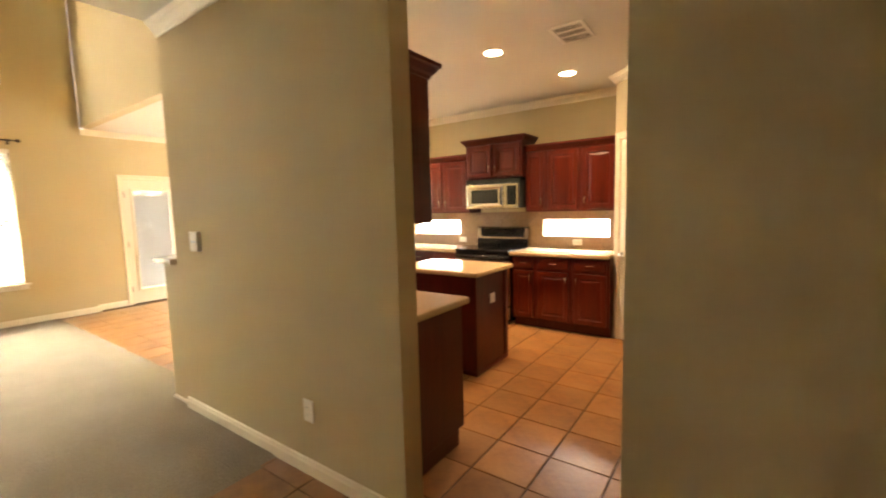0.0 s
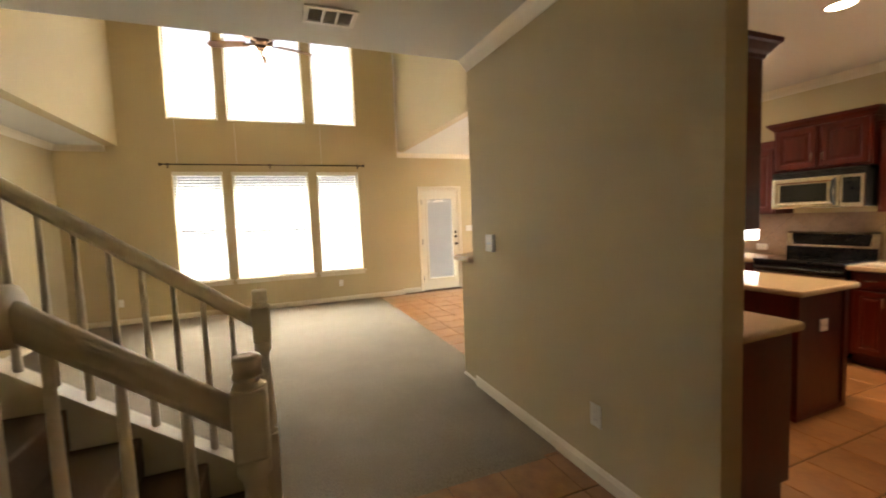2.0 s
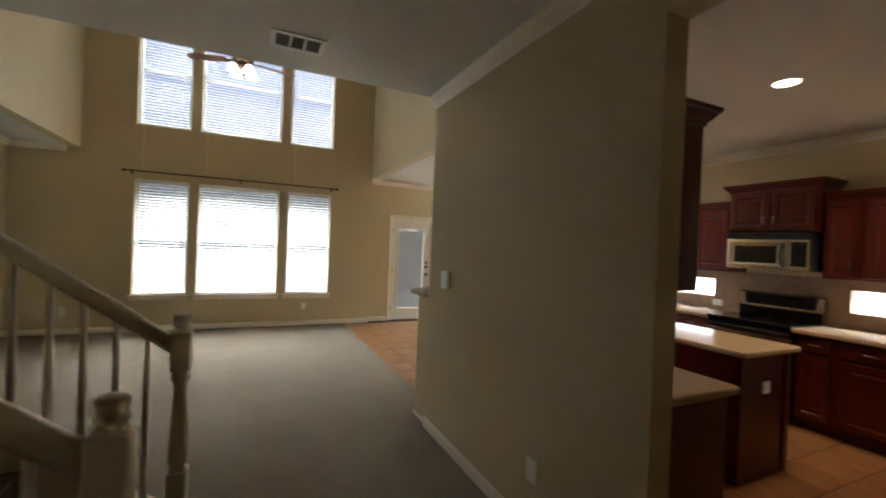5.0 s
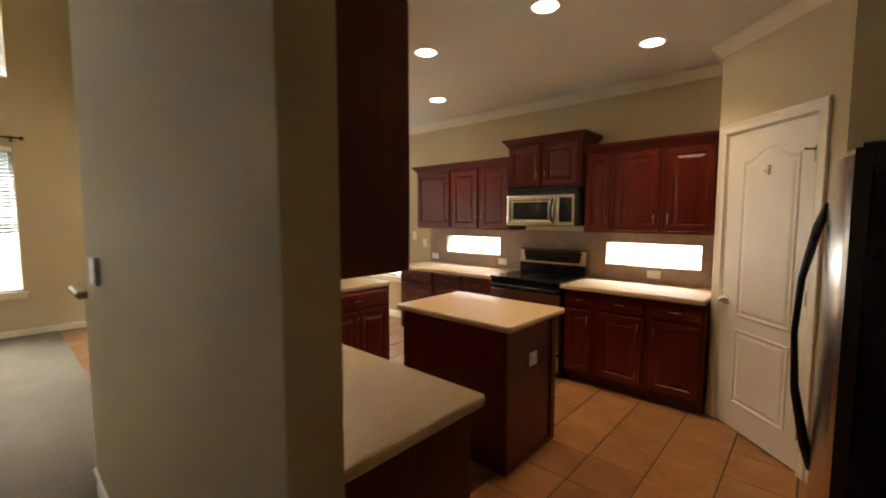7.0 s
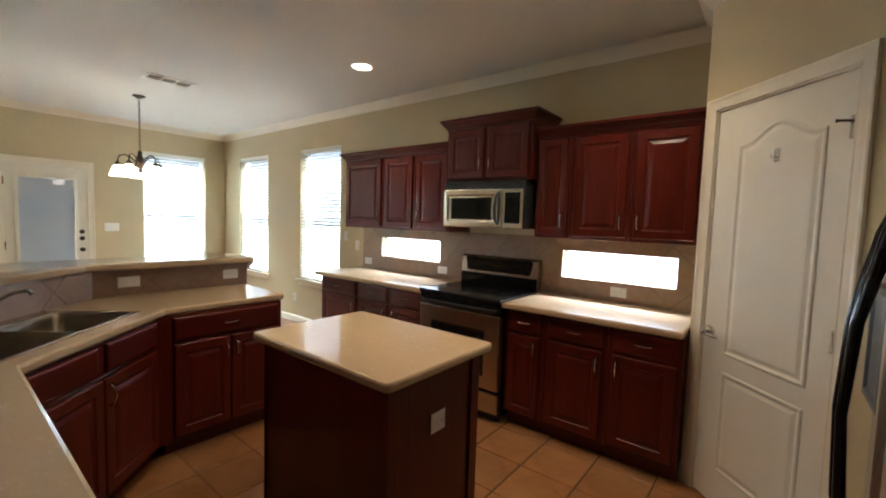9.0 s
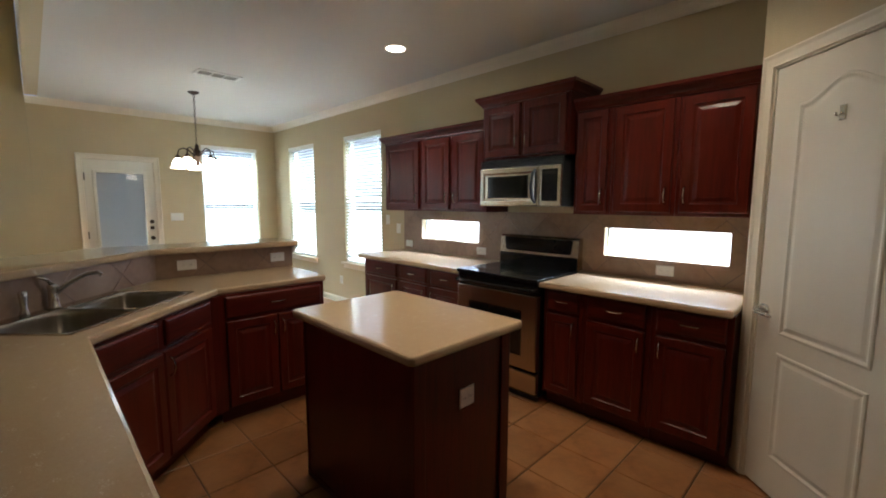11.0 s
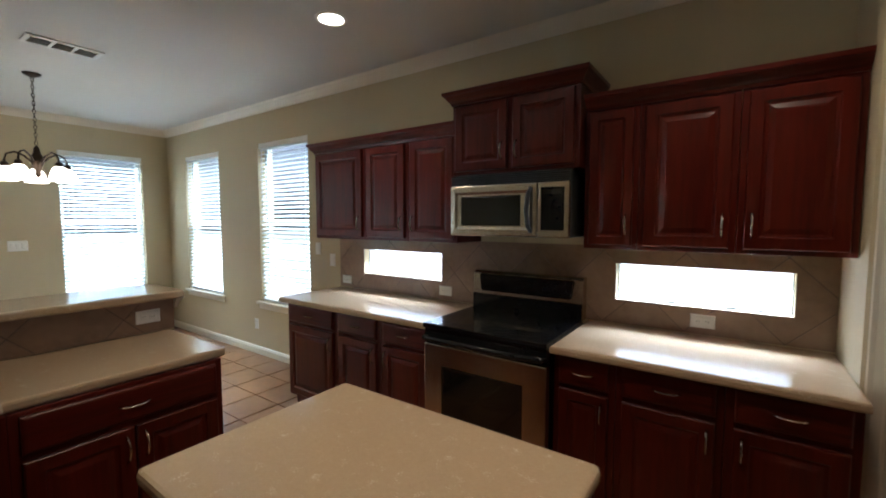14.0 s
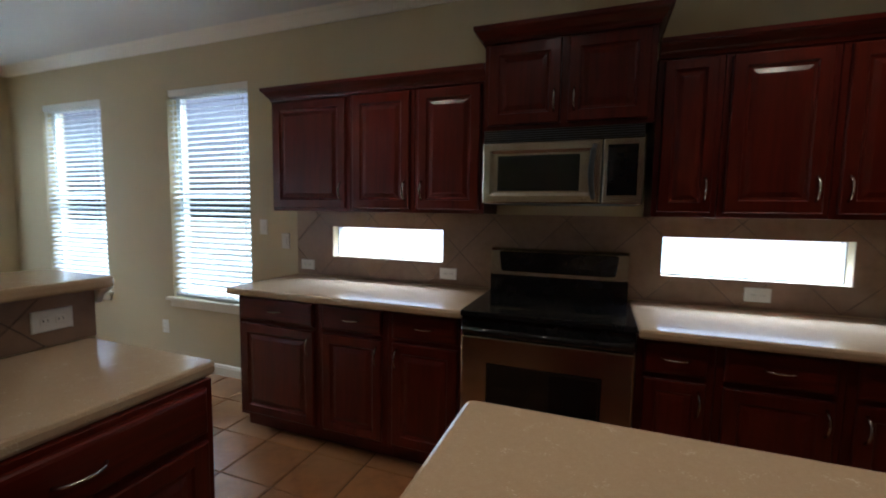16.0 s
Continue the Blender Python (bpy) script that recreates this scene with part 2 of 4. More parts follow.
def slab(outer, z0, z1, soft=0.012, hole=None):
    """A worktop with an eased edge, with or without a hole."""
    bm = bmesh.new()
    rows = []
    for d, z in ((soft, z0), (0.3 * soft, z0 + 0.3 * soft), (0, z0 + soft), (0, z1 - soft), (0.3 * soft, z1 - 0.3 * soft), (soft, z1)):
        rows.append([bm.verts.new((x, y, z)) for x, y in inset_poly(outer, d)])
    n = len(outer)
    for a, b in zip(rows, rows[1:]):
        for i in range(n):
            bm.faces.new((a[i], a[(i + 1) % n], b[(i + 1) % n], b[i]))
    holes = []
    if hole:
        holes = [[bm.verts.new((x, y, z)) for x, y in hole] for z in (z0, z1)]
        k = len(hole)
        for i in range(k):
            bm.faces.new((holes[0][i], holes[0][(i + 1) % k], holes[1][(i + 1) % k], holes[1][i]))
    for j, row in ((0, rows[0]), (1, rows[-1])):
        edges = [bm.edges.get((row[i], row[(i + 1) % n])) for i in range(n)]
        if hole:
            h = holes[j]
            edges += [bm.edges.get((h[i], h[(i + 1) % len(h)])) for i in range(len(h))]
        bmesh.ops.triangle_fill(bm, use_beauty=True, edges=edges)
    return bm


def sweep(path, profile, closed=False):
    """A moulding along a path on plan: profile of (out, z), out to the left of the way."""
    pts = [Vector(p) for p in path]
    n = len(pts)
    rings = []
    for i, b in enumerate(pts):
        a = pts[i - 1] if i or closed else None
        c = pts[(i + 1) % n] if i < n - 1 or closed else None
        n1 = Vector((-(b - a).y, (b - a).x)).normalized() if a else None
        n2 = Vector((-(c - b).y, (c - b).x)).normalized() if c else None
        n1, n2 = n1 or n2, n2 or n1
        k = (n1 + n2) / max(0.2, 1 + n1.dot(n2))
        rings.append([(b.x + k.x * o, b.y + k.y * o, z) for o, z in profile])
    if closed:
        rings.append(rings[0])
    return loft(bmesh.new(), rings, cap=not closed)


def wall_mesh(axis, f0, f1, a0, a1, z0, z1, holes=()):
    """A wall with thickness from f0 to f1 across, a0 to a1 along; holes: (a, a, z, z) go through it."""
    bm = bmesh.new()
    us = sorted({a0, a1, *[h[0] for h in holes], *[h[1] for h in holes]})
    vs = sorted({z0, z1, *[h[2] for h in holes], *[h[3] for h in holes]})

    def solid(i, j):
        if not (0 <= i < len(us) - 1 and 0 <= j < len(vs) - 1):
            return False
        u, v = (us[i] + us[i + 1]) / 2, (vs[j] + vs[j + 1]) / 2
        return not any(h[0] < u < h[1] and h[2] < v < h[3] for h in holes)

    def at(f, u, v):
        return (u, f, v) if axis == "x" else (f, u, v)

    def quad(*ps):
        bm.faces.new([bm.verts.new(p) for p in ps])

    for i in range(len(us) - 1):
        for j in range(len(vs) - 1):
            if not solid(i, j):
                continue
            u0, u1, v0, v1 = us[i], us[i + 1], vs[j], vs[j + 1]
            for f in (f0, f1):
                quad(at(f, u0, v0), at(f, u1, v0), at(f, u1, v1), at(f, u0, v1))
            if not solid(i - 1, j):
                quad(at(f0, u0, v0), at(f1, u0, v0), at(f1, u0, v1), at(f0, u0, v1))
            if not solid(i + 1, j):
                quad(at(f0, u1, v0), at(f1, u1, v0), at(f1, u1, v1), at(f0, u1, v1))
            if not solid(i, j - 1):
                quad(at(f0, u0, v0), at(f1, u0, v0), at(f1, u1, v0), at(f0, u1, v0))
            if not solid(i, j + 1):
                quad(at(f0, u0, v1), at(f1, u0, v1), at(f1, u1, v1), at(f0, u1, v1))
    bmesh.ops.remove_doubles(bm, verts=bm.verts, dist=0.0005)
    return bm


def prism(pts, z0, z1):
    return loft(bmesh.new(), [[(x, y, z0) for x, y in pts], [(x, y, z1) for x, y in pts]])


def turn_of(x, y, z, degrees):
    return pose(x, y, z, 0, 0, degrees)


# ---- structure ----
H = 2.758
HI = 5.6

structure("ground", boxes((-60, 60, -60, 60, -0.3, -0.15)), GRASS, "dry lawn around the house", "ground")
structure("floor_base", boxes((-8.0, 1.8, -3.2, 5.6, -0.12, -0.005)), GROUT, "dark brown grout bed under the floor tiles", "floor")
floor = structure("floor", boxes((-7.66, 0.64, 1.83, 5.4, -0.0049, -0.0045)), GROUT, "terracotta ceramic floor tiles with dark grout", "floor")

cbm = bmesh.new()
bmesh.ops.create_grid(cbm, x_segments=80, y_segments=70, size=0.5)
for v in cbm.verts:
    x, y = -7.66 + (v.co.x + 0.5) * 5.765, -2.9 + (v.co.y + 0.5) * 4.73
    v.co = (x, y, 0.010 + 0.003 * noise.noise((x * 3, y * 3, 0)))
    if v.co.x > -1.9:
        v.co.z, v.co.x = -0.004, -1.895 + 0.010 * noise.noise((0, y * 9, 5))
structure("carpet", cbm, CARPET, "pale beige cut pile carpet with a worn edge", "carpet")

structure("wall_range", wall_mesh("x", 5.4, 5.58, -7.97, 0.8, 0, H, [(-3.885, -3.04, 1.055, 1.27), (-1.77, -0.95, 1.055, 1.27), (-7.25, -6.37, 0.60, 2.36), (-5.52, -4.65, 0.62, 2.36)]),
          PAINT, "tan painted kitchen wall with window openings", "wall")
structure("wall_nook", wall_mesh("y", -7.97, -7.785, 2.302, 5.398, 0, H, [(4.23, 5.09, 0.62, 2.36), (2.79, 3.59, 0, 2.04)]), PAINT, "tan painted breakfast nook wall", "wall")
LOW = [(-1.435, -0.71), (-0.58, 0.65), (0.79, 1.54)]
structure("wall_living", wall_mesh("y", -7.97, -7.66, -3.1, 2.30, 0, HI, [(a, b, 0.575, 2.38) for a, b in LOW] + [(a, b, 3.21, 4.99) for a, b in LOW]),
          PAINT, "tall tan painted living room wall with six windows", "wall")
structure("wall_bay", wall_mesh("x", -3.1, -2.9, -7.66, 1.8, 0, H), PAINT, "tan painted wall", "wall")
structure("wall_upper_south", wall_mesh("x", -2.25, -2.1, -7.66, -3.04, H, HI), PAINT, "tan painted upper wall over the bay", "wall")
structure("wall_upper_north", wall_mesh("x", 2.302, 2.42, -7.66, -3.04, H, HI), PAINT, "tan painted upper wall over the nook", "wall")
structure("wall_upper_east", wall_mesh("y", -3.04, -2.92, -2.25, 2.42, H + 0.1, HI), PAINT, "tan painted upper wall over the hall", "wall")
structure("wall_hall", wall_mesh("x", 1.597, 1.72, -3.06, 1.8, 0, H, [(-0.915, 0.0, -0.01, 2.44)]), PAINT, "tan painted wall with an uncased kitchen doorway", "wall")
structure("wall_kitchen_east", wall_mesh("y", 0.64, 0.8, 1.72, 5.4, 0, H), PAINT, "tan painted wall behind the refrigerator", "wall")
structure("wall_pantry_return", wall_mesh("y", -0.795, -0.70, 4.945, 5.4, 0, H), PAINT, "tan painted return wall beside the cabinets", "wall")
structure("wall_pantry_side", wall_mesh("x", 4.276, 4.37, -0.126, 0.64, 0, H), PAINT, "tan painted wall beside the refrigerator", "wall")
PAN = turn_of(-0.795, 4.945, 0, -45)
pw = structure("wall_pantry", wall_mesh("x", 0.0, 0.11, 0.001, 0.945, 0, H, [(0.092, 0.788, -0.01, 2.108)]), PAINT, "tan painted angled pantry wall", "wall")
pw.matrix_world = PAN
structure("wall_stair_front", wall_mesh("x", -0.62, -0.5, -0.955, 1.8, 0, H, [(-0.69, 0.12, -0.01, 2.05)]), PAINT, "tan painted hall wall with a closet door", "wall")
structure("wall_stair", wall_mesh("y", -0.955, -0.84, -2.9, -0.62, 0, H), PAINT, "tan painted wall beside the stairs", "wall")
structure("wall_hall_east", wall_mesh("y", 1.8, 1.9, -3.1, 1.72, 0, H), PAINT, "tan painted hall end wall", "wall")
structure("ceiling_hall", boxes((-3.04, 1.8, -3.1, 1.72, H, H + 0.12)), CEIL, "cream painted hall ceiling", "ceiling")
structure("ceiling_kitchen", boxes((-2.92, 0.8, 1.72, 5.58, H, H + 0.12), (-7.97, -2.92, 2.42, 5.58, H, H + 0.12)), CEIL, "cream painted kitchen ceiling", "ceiling")
structure("ceiling_bay", boxes((-7.97, -3.04, -3.1, -2.25, H, H + 0.12)), CEIL, "cream painted low ceiling of the bay", "ceiling")
structure("ceiling_living", boxes((-7.97, -2.92, -2.25, 2.42, HI, HI + 0.12)), CEIL, "cream painted high living room ceiling", "ceiling")

CROWN = [(0, H - 0.082), (0.009, H - 0.082), (0.011, H - 0.072), (0.017, H - 0.066), (0.020, H - 0.060), (0.034, H - 0.046), (0.046, H - 0.028), (0.055, H - 0.022), (0.060, H - 0.020), (0.068, H - 0.010), (0.078, H - 0.002), (0, H - 0.002)]
BASE = [(0, 0.0), (0.015, 0.0), (0.015, 0.062), (0.010, 0.074), (0.008, 0.084), (0, 0.09)]
for nm, path, prof in (
        ("crown_kitchen", [(0.64, 4.268), (-0.125, 4.275), (-0.795, 4.945), (-0.795, 5.398), (-7.783, 5.398), (-7.783, 2.304)], CROWN),
        ("crown_hall", [(1.8, 1.596), (-3.055, 1.596)], CROWN),
        ("crown_bay", [(-7.658, -2.26), (-7.658, -2.898), (-3.04, -2.898)], CROWN),
        ("baseboard_hall", [(-0.917, 1.596), (-3.061, 1.596)], BASE),
        ("baseboard_entry", [(1.8, 1.596), (0.002, 1.596)], BASE),
        ("baseboard_nook", [(-4.16, 5.398), (-7.783, 5.398), (-7.783, 3.68)], BASE),
        ("baseboard_nook_corner", [(-7.783, 2.71), (-7.783, 2.304), (-7.658, 2.304), (-7.658, -2.898), (-1.93, -2.898)], BASE),
        ("baseboard_closet", [(-0.956, -0.52), (-0.956, -0.499), (-0.785, -0.499)], BASE),
        ("baseboard_pantry", [(-0.777, 4.927), (-0.796, 4.946), (-0.796, 5.0)], BASE),
        ("baseboard_alcove", [(-0.06, 4.275), (-0.125, 4.275), (-0.188, 4.338)], BASE)):
    structure(nm, sweep(path, prof), TRIM, "white painted moulding", "trim")

# half wall of the raised bar
HALF = [(-2.702, 1.722), (-3.82, 2.84), (-3.82, 3.83), (-3.96, 3.83), (-3.96, 2.62), (-3.335, 1.615), (-3.063, 1.615), (-3.063, 1.722)]
structure("half_wall", prism(HALF[::-1], 0, 1.09), PAINT, "tan painted half wall carrying the raised bar", "wall")
structure("baseboard_bar", sweep([(-3.064, 1.614), (-3.336, 1.614), (-3.962, 2.62), (-3.962, 3.832), (-3.82, 3.832)], [(0, 0), (0.012, 0), (0.012, 0.022), (0.006, 0.03), (0, 0.032)]), TRIM, "white painted moulding", "trim")


# ---- windows with blinds ----
def window(nm, m, w, h, label, n_slats, sill=True, tilt=24.0, watts=None):
    """In its own frame: x along the wall, y outwards from the inner face, z up from the opening's foot."""
    win = new(nm)
    win.matrix_world = m
    tagged(win, label, "window", "", "structure")
    a, b = -w / 2, w / 2
    part("window_frame", boxes((a, a + 0.045, 0.085, 0.135, 0, h), (b - 0.045, b, 0.085, 0.135, 0, h), (a + 0.045, b - 0.045, 0.085, 0.135, 0, 0.05), (a + 0.045, b - 0.045, 0.085, 0.135, h - 0.05, h),
                               (a + 0.045, b - 0.045, 0.09, 0.13, h * 0.5 - 0.02, h * 0.5 + 0.02)), VINYL, win)
    for z0, z1 in ((0.05, h * 0.5 - 0.02), (h * 0.5 + 0.02, h - 0.05)):
        g = part("pane", boxes((a + 0.045, b - 0.045, 0.108, 0.112, z0, z1)), GLASS, win)
        g.visible_shadow = False
    if sill:
        part("window_sill", boxes((a - 0.05, b + 0.05, -0.045, 0.08, -0.026, -0.001), (a - 0.03, b + 0.03, -0.014, -0.001, -0.085, -0.026), bev=0.004), TRIM, win)
    blind = thing("window_blind", "white horizontal slat blind lowered over a window, slats half open", "blind", m, "window blinds")
    part("headrail", boxes((a + 0.006, b - 0.006, 0.006, 0.062, h - 0.055, h - 0.002), bev=0.003), PLASTIC, blind)
    part("bottom_rail", boxes((a + 0.01, b - 0.01, 0.010, 0.060, 0.006, 0.024), bev=0.003), PLASTIC, blind)
    me = None
    for i in range(n_slats):
        z = 0.045 + (h - 0.115) * i / (n_slats - 1)
        if me is None:
            bm = bmesh.new()
            c, s = 0.025 * math.cos(radians(tilt)), 0.025 * math.sin(radians(tilt))
            loft(bm, [[(x, -c, -s), (x, 0, 0.003), (x, c, s), (x, c, s - 0.0025), (x, 0, 0.0005), (x, -c, -s - 0.0025)] for x in (a + 0.010, b - 0.010)])
            ob = part("slat", bm, SLAT, blind)
            me = ob.data
        else:
            ob = new("slat", me)
            ob.parent = blind
        ob.location = (0, 0.035, z)
    for x in (a + 0.14, b - 0.14):
        part("ladder_cord", boxes((x - 0.0012, x + 0.0012, 0.010, 0.012, 0.02, h - 0.05), (x - 0.0012, x + 0.0012, 0.058, 0.060, 0.02, h - 0.05)), PLASTIC, blind)
    if not sill:
        part("pull_cord", tube(bmesh.new(), [(a + 0.1, -0.004, h - 0.06), (a + 0.1, -0.006, 0.2), (a + 0.1, -0.006, -0.70)], 0.003, 6), PLASTIC, blind, "white hanging pull cord")
    else:
        part("pull_cord", tube(bmesh.new(), [(b - 0.05, 0.002, h - 0.06), (b - 0.045, 0.0, 0.9), (b - 0.05, 0.002, 0.35)], 0.0025, 6), PLASTIC, blind)
        part("tilt_wand", tube(bmesh.new(), [(a + 0.07, 0.002, h - 0.06), (a + 0.075, -0.002, h - 0.75)], 0.004, 6), PLASTIC, blind)
    lamp = area_lamp("daylight", m @ pose(0, 1.0, h / 2 + (1.43 if sill else 2.1), -90 + (55 if sill else 65), 0, 0), w + 0.2, h * 0.9, (watts or WINDOW_W) * w * h, DAY if watts else WARMDAY, spread=62 if sill else 50)
    return win


k = 0
for a, b in LOW:
    k += 1
    window(f"window_{k}", turn_of(-7.66, (a + b) / 2, 0.575, 90), b - a, 1.805, "living room window behind a blind", 38, tilt=24.0)
for a, b in LOW:
    k += 1
    window(f"window_{k}", turn_of(-7.66, (a + b) / 2, 3.21, 90), b - a, 1.78, "upper living room window behind a blind", 38, sill=False, tilt=24.0)
window("window_7", turn_of(-7.785, 4.66, 0.62, 90), 0.86, 1.74, "breakfast nook window behind a blind", 37, watts=NOOK_W)
window("window_8", turn_of(-6.81, 5.4, 0.60, 0), 0.88, 1.76, "breakfast nook window behind a blind", 37, watts=NOOK_W)
window("window_9", turn_of(-5.085, 5.4, 0.62, 0), 0.87, 1.74, "breakfast nook window behind a blind", 37, watts=NOOK_W)


def slit_window(nm, x0, x1, z0, z1):
    win = new(nm)
    win.matrix_world = pose((x0 + x1) / 2, 5.4, z0)
    tagged(win, "narrow fixed backsplash window full of daylight", "window", "", "structure")
    a, b, h = -(x1 - x0) / 2, (x1 - x0) / 2, z1 - z0
    part("window_frame", boxes((a, a + 0.007, 0.06, 0.11, 0, h), (b - 0.007, b, 0.06, 0.11, 0, h), (a + 0.007, b - 0.007, 0.06, 0.11, 0, 0.007), (a + 0.007, b - 0.007, 0.06, 0.11, h - 0.007, h)), VINYL, win)
    g = part("pane", boxes((a + 0.007, b - 0.007, 0.083, 0.087, 0.007, h - 0.007)), GLASS, win)
    g.visible_shadow = False
    area_lamp("daylight", win.matrix_world @ pose(0, 0.13, h / 2, -90, 0, 0), b - a, h, SLIT_W * (b - a) * h, COOL)
    area_lamp("skylight", win.matrix_world @ pose(0, 0.36, h / 2 + 0.27, -90 + 42, 0, 0), b - a, 0.24, SLIT_SKY_W * (b - a) * 0.24, COOL, spread=100)


slit_window("window_10", -3.885, -3.04, 1.055, 1.27)
slit_window("window_11", -1.77, -0.95, 1.055, 1.27)


# ---- cabinets ----
def pull(bm, x, y, z, length, upright=True):
    pts = []
    for i in range(9):
        t = i / 8
        o = (t - 0.5) * length
        d = -0.004 - 0.026 * math.sin(math.pi * t) ** 0.6 if 0 < t < 1 else 0.0
        pts.append((x, y + d, z + o) if upright else (x + o, y + d, z))
    return tube(bm, pts, [0.0055] + [0.0045] * 7 + [0.0055], 8)


DOOR_STEPS = [(0, 0), (0, -0.015), (0.005, -0.02), (0.052, -0.02), (0.058, -0.013), (0.070, -0.011), (0.092, -0.0185), (0.1, -0.019)]
DRAWER_STEPS = [(0, 0), (0, -0.013), (0.006, -0.018), (0.014, -0.02)]


def cab_door(parent, x0, x1, z0, z1, y, handle=None, where="top"):
    """handle: 'l' or 'r', the side that the pull is on."""
    w = min(x1 - x0, z1 - z0)
    k = min(1.0, w / 0.26)
    d = part("door", raised(bmesh.new(), x0, x1, z0, z1, [(i * k, y + q) for i, q in DOOR_STEPS]), CHERRY, parent)
    if handle:
        hx = x0 + 0.028 if handle == "l" else x1 - 0.028
        hz = z1 - 0.085 if where == "top" else z0 + 0.105
        part("handle", pull(bmesh.new(), hx, y - 0.02, hz, 0.105), NICKEL, d, "satin nickel bar pull", True)
    return d


def drawer(parent, x0, x1, z0, z1, y, handle=True):
    d = part("drawer_front", raised(bmesh.new(), x0, x1, z0, z1, [(i, y + q) for i, q in DRAWER_STEPS]), CHERRY_H, parent)
    if handle:
        part("handle", pull(bmesh.new(), (x0 + x1) / 2, y - 0.02, (z0 + z1) / 2, 0.105, False), NICKEL, d, "satin nickel bar pull", True)
    return d


def base_cabinet(m, w, depth, handles, label, group, drawers=1, pulls=True, height=0.868):
    """Front along x at y 0, body behind it (y up). handles: one letter for each door."""
    c = thing("base_cabinet", label, "cabinet", m, group)
    part("body", boxes((0, w, 0.0, depth, 0.10, height), bev=0.002), CHERRY, c)
    if height < 0.8:
        part("face_rail", boxes((0, w, 0.0, 0.02, height, 0.868)), CHERRY, c)
    part("toe_kick", boxes((0.0, w, 0.065, depth, 0.0, 0.10)), CHERRY_H, c)
    g, n = 0.03, len(handles)
    for i in range(drawers):
        a, b = i * w / drawers, (i + 1) * w / drawers
        drawer(c, a + g, b - g, 0.715, 0.852, -0.0015, pulls)
    for i, hd in enumerate(handles):
        a, b = g + i * (w - 2 * g) / n, g + (i + 1) * (w - 2 * g) / n
        cab_door(c, a + (0.004 if i else 0), b - (0.004 if i < n - 1 else 0), 0.125, 0.690, -0.0015, hd)
    return c


def upper_cabinet(m, w, depth, h, handles, label, group):
    c = thing("wall_cabinet", label, "cabinet", m, group)
    part("body", boxes((0, w, 0.0, depth, 0, h), bev=0.002), CHERRY, c)
    g, n = 0.025, len(handles)
    for i, hd in enumerate(handles):
        a, b = g + i * (w - 2 * g) / n, g + (i + 1) * (w - 2 * g) / n
        cab_door(c, a + (0.018 if i else 0), b - (0.018 if i < n - 1 else 0), 0.022, h - 0.025, -0.0015, hd, "foot")
    return c


def cabinet_crown(label, path, z, parent=None):
    prof = [(-0.004, z - 0.012), (0.006, z - 0.012), (0.010, z + 0.004), (0.022, z + 0.014), (0.040, z + 0.040), (0.050, z + 0.046), (0.052, z + 0.066), (-0.004, z + 0.066)]
    ob = part("cabinet_crown", sweep(path, prof), CHERRY_H)
    return tagged(ob, label, "crown moulding")


G1 = "base cabinets along the range wall"
for x0, x1, hd in ((-4.165, -3.572, "r"), (-3.57, -3.131, "r"), (-3.129, -2.702, "l"), (-1.925, -1.63, "r"), (-1.628, -1.207, "r"), (-1.205, -0.799, "l")):
    base_cabinet(pose(x0, 4.81, 0), x1 - x0, 0.588, hd, "cherry base cabinet with one drawer over a raised panel door", G1)
G2 = "wall cabinets along the range wall"
for x0, x1, hd in ((-4.13, -3.537, "r"), (-3.535, -3.108, "r"), (-3.106, -2.692, "l"), (-1.872, -1.606, "r"), (-1.604, -1.199, "r"), (-1.197, -0.799, "l")):
    upper_cabinet(pose(x0, 5.08, 1.375), x1 - x0, 0.318, 0.735 if x0 > -2 else 0.715, hd, "cherry wall cabinet with a raised panel door", G2)
upper_cabinet(pose(-2.685, 5.02, 1.805), 0.80, 0.378, 0.445, "rl", "taller cherry wall cabinet with two doors above the microwave", "")
cabinet_crown("cherry crown moulding on the wall cabinets", [(-2.692, 5.078), (-4.127, 5.078), (-4.127, 5.396)], 2.09)
cabinet_crown("cherry crown moulding on the wall cabinets", [(-0.798, 5.078), (-1.872, 5.078)], 2.11)
cabinet_crown("cherry crown moulding on the raised cabinet", [(-1.883, 5.396), (-1.883, 5.018), (-2.687, 5.018), (-2.687, 5.396)], 2.25)

# end cabinet by the doorway, over the peninsula
c = thing("wall_cabinet", "cherry wall cabinet hung beside the kitchen doorway", "cabinet", turn_of(-1.045, 2.03, 1.375, 180))
part("body", boxes((0, 1.15, 0.0, 0.308, 0, 0.745), bev=0.002), CHERRY, c)
for i in range(3):
    cab_door(c, 0.016 + i * 0.375, 0.016 + i * 0.375 + 0.36, 0.022, 0.72, -0.0015, "rlr"[i], "foot")
cabinet_crown("cherry crown moulding on the cabinet by the doorway", [(-1.045, 1.724), (-1.045, 2.032), (-2.195, 2.032), (-2.195, 1.724)][::-1], 2.12)

